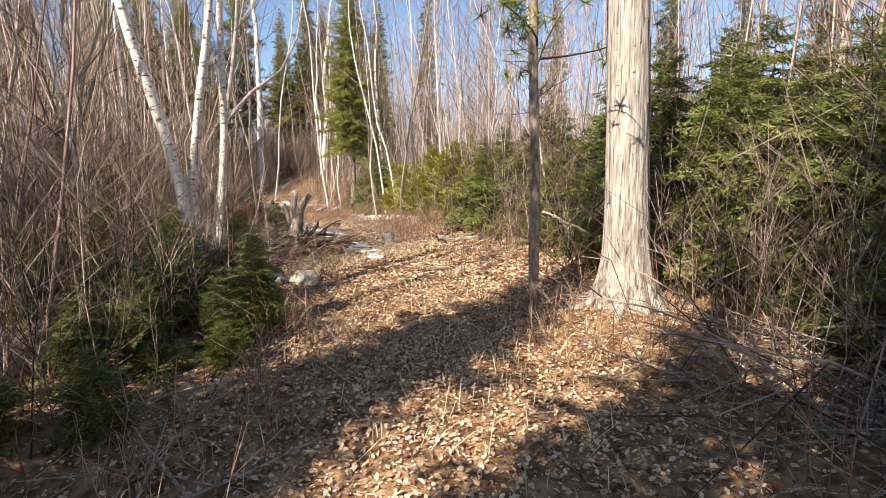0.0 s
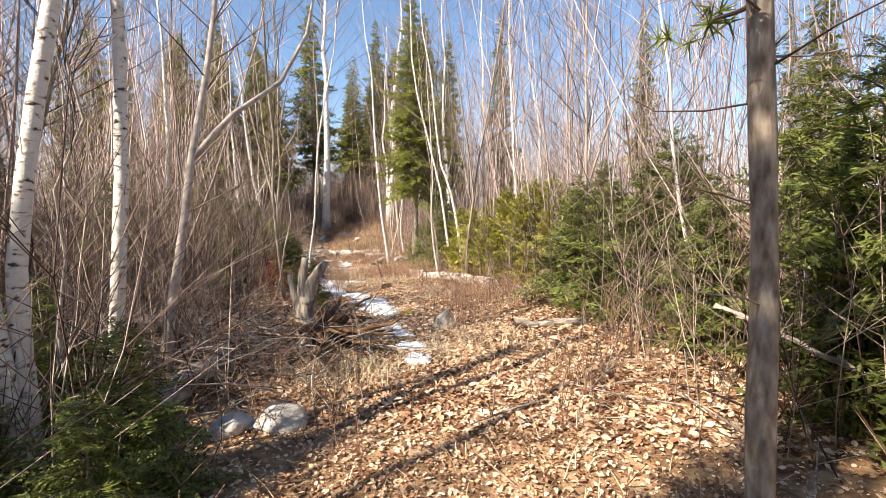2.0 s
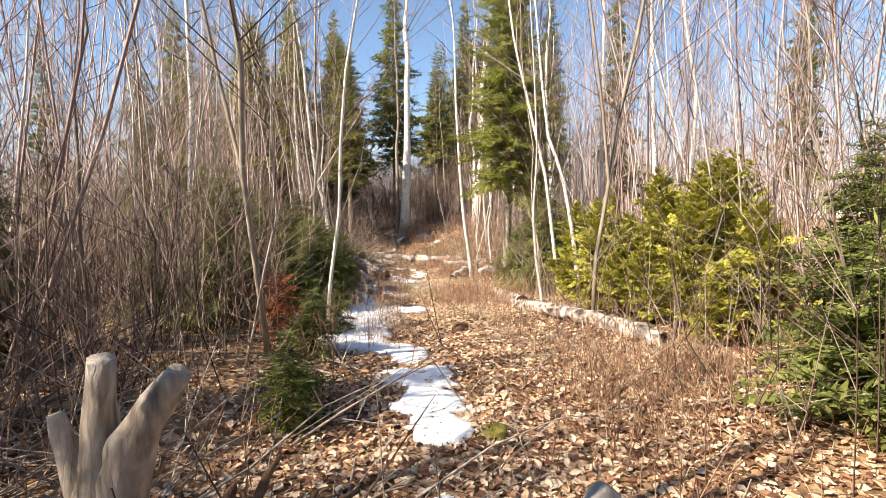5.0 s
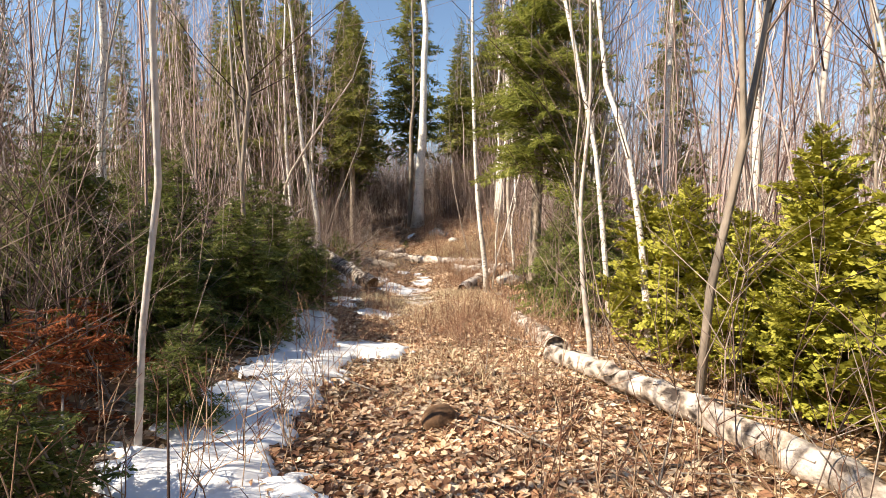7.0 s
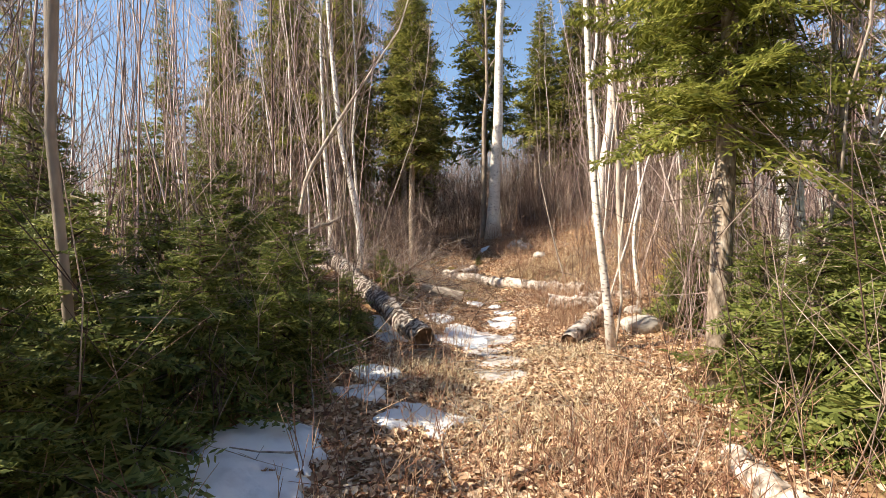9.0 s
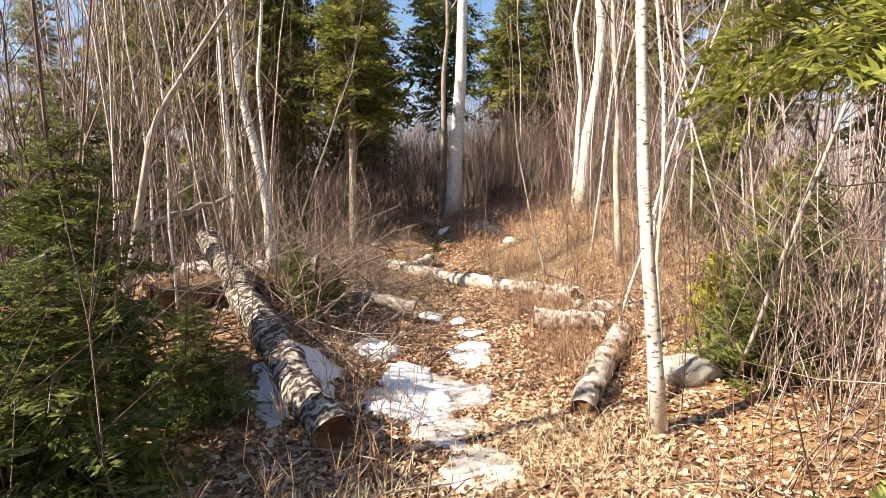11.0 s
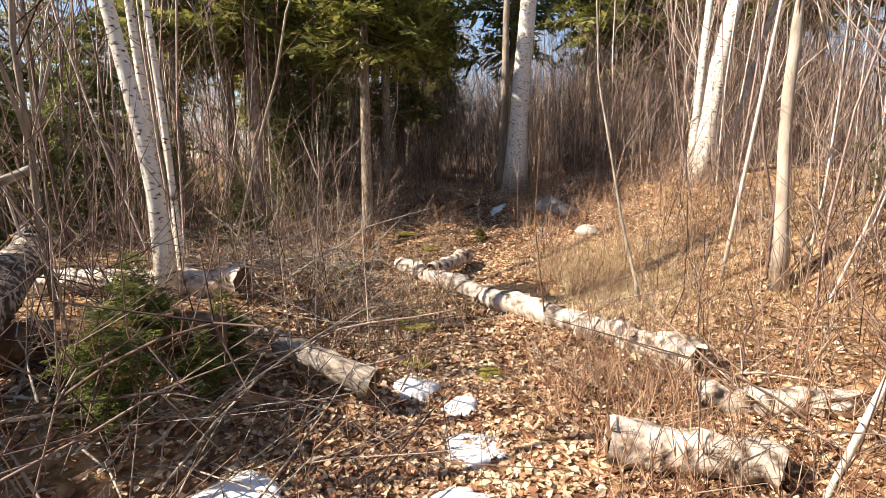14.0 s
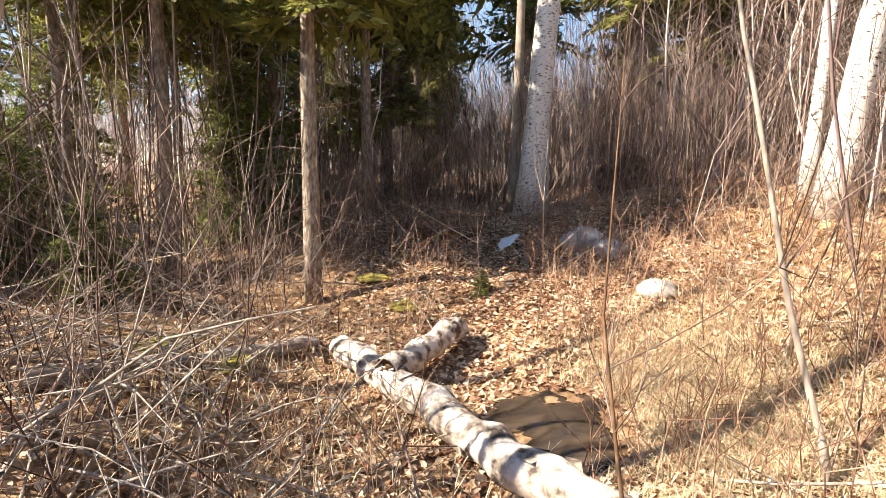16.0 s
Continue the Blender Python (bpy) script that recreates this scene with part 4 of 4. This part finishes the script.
patch("ice_patch", [(-6.1, 15.75, 0.27), (-6.15, 15.95, 0.2), (-6.4, 16.45, 0.17)], M_SNOW, "flat patch of granular snow on the trail", "snow", 0.03, 7)
patch("snow_patch", [(-6.75, 16.75, 0.12), (-7.1, 16.72, 0.16)], M_SNOW, "small white snow lump by a log", "snow", 0.07, 8)
patch("snow_patch", [(-6.75, 14.0, 0.32), (-6.95, 14.35, 0.26), (-6.6, 13.75, 0.26)], M_SNOW, "bluish snow under dry twigs", "snow", 0.07, 9)
patch("snow_patch", [(-6.95, 15.25, 0.24)], M_SNOW, "lumpy old snow on the bank", "snow", 0.07, 10)
patch("snow_patch", [(-5.7, 12.5, 0.24), (-5.4, 12.0, 0.2)], M_SNOW, "small snow remnant beside the firs", "snow", 0.05, 11)
patch("snow_patch", [(-8.9, 9.9, 0.5), (-9.4, 9.5, 0.5)], M_SNOW, "old snow among the firs", "snow", 0.06, 12)
patch("snow_patch", [(-10.0, 22.0, 0.15)], M_SNOW, "small snow remnant in shade", "snow", 0.05, 13)
patch("snow_patch", [(-8.9, 15.4, 0.2), (-8.5, 15.2, 0.15)], M_SNOW, "snow remnant between the logs", "snow", 0.06, 14)
patch("puddle", [(-7.5, 18.9, 0.3), (-7.8, 19.0, 0.28), (-7.65, 18.95, 0.34)], M_WATER, "shallow brown puddle among leaves", "puddle", 0.008, 15)


# ---- saplings of the thicket ----
def sapling_mesh(seed, h, r, bark, crook, count):
    loc = np.random.default_rng(seed)
    k = 12
    z = np.linspace(-0.06, h, k)
    off = np.cumsum(loc.standard_normal((k, 2)) * crook * 0.6, axis=0) + np.outer(np.linspace(0, 1, k), loc.standard_normal(2) * h * 0.07)
    off -= off[0]
    spine = np.c_[off, z]
    t, w = Build(), Build()
    t.tube(spine, np.linspace(r, 0.004, k), 6, wobble=0.04, seed=seed)
    if seed % 3 == 0:
        i = 2 + seed % 3
        az = loc.random() * 6.283
        tip = spine[i] + np.array([math.cos(az) * h * 0.16, math.sin(az) * h * 0.16, h * 0.55])
        t.tube(curve_points(spine[i], tip, 8, 0.06, loc), np.linspace(r * 0.7, 0.003, 8), 5, cap=False)
    bare_branches(w, spine, r, count, loc, low=0.18, reach=0.2, twigs=2)
    return t.mesh("trunk", bark), w.mesh("twigwork", M_TWIG)


SAPLINGS = [sapling_mesh(100 + i, h, r, (M_GREYBARK, M_PALEBARK)[i % 2], c, 44) for i, (h, r, c) in enumerate([(5.5, 0.015, 0.09), (6.5, 0.017, 0.06), (4.2, 0.010, 0.11), (7.2, 0.02, 0.05), (3.2, 0.008, 0.09), (5.0, 0.012, 0.13), (6.0, 0.015, 0.08), (3.8, 0.009, 0.09), (7.8, 0.023, 0.05), (4.6, 0.012, 0.14)])]


def open_space(x, y):
    """The trail and its clearings, which stay free of saplings."""
    side = x - path_x(y)
    if clear_of_walk(x, y) < 0.95:
        return True
    left, right = 1.25, 1.35
    if y < 0.5:
        left, right = 1.9, 2.1
    elif y < 3:
        left, right = 2.2, 2.3
    elif y < 9.5:
        left, right = 1.3, 2.6
    elif y < 13:
        left, right = 1.6, 1.6
    if y > 14.5:
        left, right = 3.2, 1.5
    if y > 17:
        left, right = 4.2, 2.4
    if y > 21:
        left, right = 1.5, 2.4
    if y > 26:
        left, right = 1.0, 0.6
    return -left < side < right


placed, tries = 0, 0
while placed < 300 and tries < 20000:
    tries += 1
    y = float(rng.uniform(-7, 30))
    side = float(rng.uniform(1.2, 7.5)) * (1 if rng.random() < 0.5 else -1)
    x = path_x(y) + side
    if open_space(x, y) or (y > 17 and side > 0 and side < 4.5 and rng.random() < 0.75) or (y < 0 and abs(side) < 3):
        continue
    if noise.noise((x * 0.5, y * 0.5, 5)) < -0.22:
        continue
    near = abs(side) < 3.2
    k = int(rng.integers(0, 10))
    if near and y < 3:
        k = (2, 4, 7)[k % 3]
    thing = new("sapling")
    s = float(rng.uniform(0.8, 1.25))
    thing.matrix_basis = pose(*on_ground(x, y), float(rng.normal(0, 7)), float(rng.normal(0, 7)), float(rng.uniform(0, 360))) @ Matrix.Diagonal((s, s, s, 1))
    trunk, twigs = SAPLINGS[k]
    part("trunk", trunk, None, thing)
    part("twigwork", twigs, None, thing)
    tagged(thing, "thin pale leafless sapling in the thicket" if k % 2 else "thin grey leafless sapling in the thicket", "sapling", "thicket saplings")
    placed += 1


# ---- the wood beyond ----
def far_wood():
    b = Build()
    loc = np.random.default_rng(77)
    n = 0
    while n < 5200:
        y = loc.uniform(-14, 62)
        side = (loc.uniform(5.5, 34) if loc.random() < 0.7 else loc.uniform(3.2, 8)) * (1 if loc.random() < 0.5 else -1)
        if y > 27:
            side = loc.uniform(-26, 26)
        x = path_x(min(y, 30)) + side
        h = loc.uniform(4, 9.5)
        p = on_ground(x, y)
        top = p + np.array([loc.normal(0, 0.11) * h, loc.normal(0, 0.11) * h, h])
        c = curve_points(p, top, 6, 0.06, loc)
        r = loc.uniform(0.006, 0.021)
        b.tube(c, np.linspace(r, 0.004, 6), 3, cap=False)
        for _ in range(10):
            u = loc.uniform(0.25, 1)
            q = p + (top - p) * u
            d = np.array([loc.normal(0, 0.55), loc.normal(0, 0.55), 0.9]) * h * 0.13 * (1.2 - u)
            b.tube([q, q + d * 0.6 + loc.normal(0, 0.03, 3), q + d * 1.3], [0.005, 0.004, 0.002], 3, cap=False)
        n += 1
    return tagged(new("far_wood", b.mesh("far_wood", M_FARSTEM)), "dense leafless birch saplings standing further off", "wood", kind="stuff")


far_wood()


def distant_wood():
    """The belt of bare wood that closes the view further off."""
    b = Build()
    loc = np.random.default_rng(78)
    for _ in range(5200):
        a = loc.uniform(-2.3, 1.5)
        d = loc.uniform(30, 62)
        x, y = -5 + d * math.sin(a), 10 + d * math.cos(a)
        h = loc.uniform(4.5, 9)
        p = on_ground(x, y)
        top = p + np.array([loc.normal(0, 0.07) * h, loc.normal(0, 0.07) * h, h])
        r = loc.uniform(0.012, 0.03)
        b.tube([p, (p + top) / 2 + loc.normal(0, 0.1, 3), top], [r, r * 0.7, 0.006], 3, cap=False)
        for _ in range(8):
            u = loc.uniform(0.1, 0.95)
            q = p + (top - p) * u
            e = np.array([loc.normal(0, 0.6), loc.normal(0, 0.6), 0.9]) * h * 0.17 * (1.2 - u)
            b.tube([q, q + e], [0.011, 0.005], 3, cap=False)
    return tagged(new("distant_wood", b.mesh("distant_wood", M_FARSTEM)), "hazy belt of bare pinkish wood in the distance", "wood", kind="stuff")


distant_wood()


# ---- brush, dry grass, sticks, leaf litter ----
def brush(name, count, mat, label, region, lo, hi, seed, forks=3):
    b = Build()
    loc = np.random.default_rng(seed)
    n = 0
    while n < count:
        x, y = region(loc)
        if clear_of_walk(x, y) < 0.33:
            continue
        h = loc.uniform(lo, hi) * (0.55 if clear_of_walk(x, y) < 0.6 else 1)
        p = on_ground(x, y, -0.02)
        az = loc.uniform(0, 6.283)
        lean = abs(loc.normal(0, 0.22))
        q = p + h * np.array([math.cos(az) * lean, math.sin(az) * lean, 1.0])
        c = curve_points(p, q, 4, 0.16, loc)
        b.tube(c, np.array([0.0055, 0.0045, 0.0034, 0.002]) * (0.5 + 0.28 * h), 3, cap=False)
        for _ in range(forks):
            j = loc.integers(1, 3)
            d = h * 0.42 * np.array([loc.normal(0, 0.55), loc.normal(0, 0.55), 0.75])
            b.tube([c[j], c[j] + d * 0.55, c[j] + d], [0.0027, 0.0021, 0.0012], 3, cap=False)
        n += 1
    return tagged(new(name, b.mesh(name, mat)), label, "brush", kind="stuff")


def beside(loc):
    while True:
        y = loc.uniform(-1.5, 24)
        s = abs(loc.normal(0, 1.6)) + 0.45
        x = path_x(y) + s * (1 if loc.random() < 0.5 else -1)
        if noise.noise((x * 0.9, y * 0.9, 1.0)) > -0.12:
            return x, y


def wide(loc):
    while True:
        y = loc.uniform(-2, 30)
        s = loc.uniform(1.7, 8)
        x = path_x(y) + s * (1 if loc.random() < 0.55 else -1)
        if y > 16 and x > path_x(y) and x < path_x(y) + 2.5 and loc.random() < 0.7:
            continue
        return x, y


def middle(loc):
    """Low brush that grows over the trail itself."""
    k = loc.integers(0, 5)
    cx, cy, r = ((-0.2, 7.3, 0.8), (-2.9, 11.1, 0.9), (-3.5, 12.0, 0.9), (-6.0, 17.3, 0.7), (-5.2, 15.8, 0.5))[k]
    return cx + loc.normal(0, r * 0.6), cy + loc.normal(0, r * 0.6)


brush("low_brush", 2400, M_BRUSH, "red-brown leafless twigs beside the trail", beside, 0.2, 0.6, 81)
brush("tall_brush", 3600, M_TWIG, "tangled grey leafless undergrowth", wide, 0.5, 1.9, 82, 5)
def background(loc):
    return loc.uniform(-17, -5), loc.uniform(23.5, 31)


def fringe(loc):
    """Bare shoots around the far end of the clearing."""
    k = loc.integers(0, 4)
    cx, cy, rx, ry = ((-12.5, 21.0, 1.6, 1.6), (-9.6, 24.6, 1.4, 1.0), (-4.6, 21.5, 0.8, 1.8), (-12.8, 17.4, 1.6, 1.2))[k]
    return cx + loc.normal(0, rx), cy + loc.normal(0, ry)


def left_thicket(loc):
    y = loc.uniform(-1, 9)
    return path_x(y) - loc.uniform(1.9, 7.5), y


def right_thicket(loc):
    y = loc.uniform(-2, 5)
    return path_x(y) + loc.uniform(1.9, 6), y


brush("left_thicket", 1500, M_TWIG, "dense dark tangle of bare shoots", left_thicket, 0.5, 1.9, 87, 6)
brush("right_thicket", 850, M_TWIG, "dense dark tangle of bare shoots by the cedar", right_thicket, 0.5, 1.8, 88, 6)
brush("background_brush", 2400, M_TWIG, "dense brown shoots behind the clearing", background, 1.2, 3.4, 85, 5)
brush("clearing_brush", 700, M_TWIG, "bare shoots around the clearing", fringe, 0.4, 2.0, 86, 4)
brush("trail_brush", 1500, M_BRUSH, "low reddish twigs growing on the trail", middle, 0.12, 0.34, 83)


def slope(loc):
    y = loc.uniform(16.5, 24)
    return path_x(y) + loc.uniform(0.7, 4.2), y


def straw_shoots(loc):
    return loc.uniform(-3.7, -1.4), loc.uniform(14.6, 18.0)


brush("pale_shoots", 230, M_FARSTEM, "thin straw-coloured shoots crowding the sunny side", straw_shoots, 0.7, 2.3, 93, 3)
brush("slope_brush", 1100, M_BRUSH, "reddish leafless twigs on the sunny slope", slope, 0.15, 0.7, 89)


def sticks():
    b = Build()
    loc = np.random.default_rng(84)
    for _ in range(1000):
        x, y = beside(loc) if loc.random() < 0.5 else wide(loc)
        L = loc.uniform(0.2, 1.0)
        az = loc.uniform(0, 6.283)
        if clear_of_walk(x, y) < 0.4:
            L = 0.2
        p = on_ground(x, y, loc.uniform(0.005, 0.03))
        e = on_ground(x + L * math.cos(az), y + L * math.sin(az), loc.uniform(0, 0.28) * L * (clear_of_walk(x, y) > 0.9) + 0.01)
        r = loc.uniform(0.003, 0.013) * min(1, L + 0.2)
        c = curve_points(p, e, 5, 0.07, loc)
        b.tube(c, np.linspace(r, r * 0.4, 5), 4, cap=False)
        if L > 0.6:
            for _ in range(3):
                j = loc.integers(1, 4)
                d = loc.normal(0, 0.2, 3) * L
                d[2] = abs(d[2])
                b.tube([c[j], c[j] + d * 0.6, c[j] + d], [r * 0.5, r * 0.4, r * 0.2], 3, cap=False)
    return tagged(new("fallen_sticks", b.mesh("fallen_sticks", M_DEADWOOD)), "grey dead sticks lying on the forest floor", "sticks", kind="stuff")


sticks()


def branch_heap(cx, cy, spread, seed, mat=M_TWIG):
    """One heap of pale dead branches."""
    b = Build()
    loc = np.random.default_rng(seed)
    for _ in range(30):
        x, y = cx + loc.normal(0, spread), cy + loc.normal(0, spread)
        L = loc.uniform(0.5, 1.5)
        az = loc.uniform(0, 6.283)
        p = on_ground(x, y, loc.uniform(0.0, 0.12))
        c = curve_points(p, p + L * np.array([math.cos(az), math.sin(az), loc.uniform(-0.02, 0.5)]), 6, 0.12, loc)
        r = loc.uniform(0.004, 0.011)
        b.tube(c, np.linspace(r, r * 0.3, 6), 5, cap=False)
        for _ in range(4):
            j = loc.integers(1, 5)
            d = loc.normal(0, 0.25, 3) * L
            b.tube([c[j], c[j] + d * 0.6, c[j] + d], [r * 0.5, r * 0.4, r * 0.15], 3, cap=False)
    return tagged(new("branch_heap", b.mesh("branch_heap", mat)), "heap of grey dead branches on the ground", "deadwood", kind="stuff")


for i, (x, y, s) in enumerate([(-2.35, 4.1, 0.5), (-2.95, 3.6, 0.5), (-1.85, 3.6, 0.35), (-3.05, 4.9, 0.5), (3.0, 0.5, 0.4), (-7.5, 15.6, 0.4), (-8.2, 16.6, 0.45), (-11.5, 17.2, 0.6), (-8.0, 14.3, 0.5), (-11.2, 21.6, 0.6), (-4.6, 18.2, 0.5)]):
    branch_heap(x, y, s, 200 + i)
for i, (x, y, s) in enumerate([(-8.8, 16.9, 0.35), (-9.2, 17.3, 0.4), (-9.9, 17.0, 0.4), (-2.6, 4.0, 0.5), (-2.0, 3.9, 0.35), (-1.25, 4.2, 0.25), (3.3, 0.9, 0.4), (2.9, 0.1, 0.35), (-7.3, 14.9, 0.35), (-6.9, 11.6, 0.5)]):
    branch_heap(x, y, s, 230 + i, M_DEADWOOD)


def blades(name, cells, count, mat, label, lo, hi, seed):
    loc = np.random.default_rng(seed)
    pick = loc.integers(0, len(cells), count)
    c = np.array(cells)[pick]
    x, y = c[:, 0] + loc.normal(0, 1, count) * c[:, 2], c[:, 1] + loc.normal(0, 1, count) * c[:, 2]
    keep = np.hypot((x + 7.62) / 0.5, (y - 18.95) / 0.42) > 1
    x, y = x[keep], y[keep]
    count = len(x)
    z = gz(x, y)
    az = loc.uniform(0, 6.283, count)
    h = loc.uniform(lo, hi, count)
    lean = loc.normal(0.7, 0.5, count)
    p = np.stack([x, y, z], 1)
    d = np.stack([np.cos(az) * lean, np.sin(az) * lean, np.full(count, 0.8)], 1)
    s = np.stack([-np.sin(az), np.cos(az), np.zeros(count)], 1) * 0.0028
    m = p + d * h[:, None] * 0.55
    e = p + d * h[:, None] * np.array([1.15, 1.15, 0.72])
    v = np.stack([p - s, p + s, m + s * 0.8, m - s * 0.8, e], 1).reshape(-1, 3)
    b = Build()
    b.v.append(v)
    i = np.arange(count) * 5
    b.f = np.stack([i, i + 1, i + 2, i + 3], 1).tolist() + np.stack([i + 3, i + 2, i + 4], 1).tolist()
    return tagged(new(name, b.mesh(name, mat, False)), label, "grass", kind="stuff")


blades("straw_grass", [(-7.0, 19.3, 0.5), (-6.5, 19.2, 0.5), (-6.8, 19.9, 0.5), (-7.4, 19.9, 0.4), (-7.0, 19.5, 0.35), (-6.0, 20.3, 0.8)], 24000, M_GRASS, "matted pale straw grass in the clearing", 0.04, 0.14, 91)
blades("dry_grass", [(-5.3, 13.0, 0.3), (-4.6, 14.3, 0.4), (-3.9, 13.2, 0.5), (0.05, 4.7, 0.5), (-0.4, 7.8, 0.7), (-4.2, 12.2, 0.4), (-9.2, 17.8, 0.7), (-8.2, 17.6, 0.5), (-0.9, 3.9, 0.3), (-2.6, 9.9, 0.5), (0.6, 1.1, 0.8), (-7.2, 22.0, 0.8)], 12000, M_GRASS, "thin dry grass among the leaves", 0.05, 0.22, 92)


def leaf_litter(count, seed):
    loc = np.random.default_rng(seed)
    y = loc.uniform(-2.0, 25, count)
    base = np.array([path_x(v) for v in y])
    x = base + loc.normal(0, 1.0, count) * np.where(loc.random(count) < 0.6, 1.1, 3.0) + np.where(y > 17, 0.8, 0.0) + np.where((y > 3) & (y < 10), 0.5, 0.0)
    z = gz(x, y) + loc.uniform(0.002, 0.022, count)
    dry = np.hypot((x + 7.62) / 0.45, (y - 18.95) / 0.36) > 1
    x, y, z = x[dry], y[dry], z[dry]
    count = len(x)
    size = loc.uniform(0.006, 0.028, count) * np.where(y < 3, 0.6, 1.0)
    az = loc.uniform(0, 6.283, count)
    n = np.stack([loc.normal(0, 0.42, count), loc.normal(0, 0.42, count), np.ones(count)], 1)
    n /= np.linalg.norm(n, axis=1, keepdims=True)
    a = np.stack([np.cos(az), np.sin(az), np.zeros(count)], 1)
    a -= n * (a * n).sum(1, keepdims=True)
    a /= np.linalg.norm(a, axis=1, keepdims=True)
    b2 = np.cross(n, a)
    p = np.stack([x, y, z], 1)
    s = size[:, None]
    curl = loc.uniform(-0.1, 0.6, count)[:, None] * s
    v = np.stack([p - a * s * 1.25, p + b2 * s * 0.75 + n * curl - a * s * 0.2, p + b2 * s * 0.5 + n * curl + a * s * 0.7, p + a * s * 1.3 + n * curl * 0.5, p - b2 * s * 0.55 + n * curl + a * s * 0.6, p - b2 * s * 0.75 + n * curl - a * s * 0.3], 1).reshape(-1, 3)
    b = Build()
    b.v.append(v)
    i = np.arange(count) * 6
    b.f = np.stack([i, i + 1, i + 2, i + 3], 1).tolist() + np.stack([i, i + 3, i + 4, i + 5], 1).tolist()
    return tagged(new("leaf_litter", b.mesh("leaf_litter", M_LEAF, False)), "dry tan and ochre fallen leaves covering the ground", "leaves", kind="stuff")


leaf_litter(260000, 95)
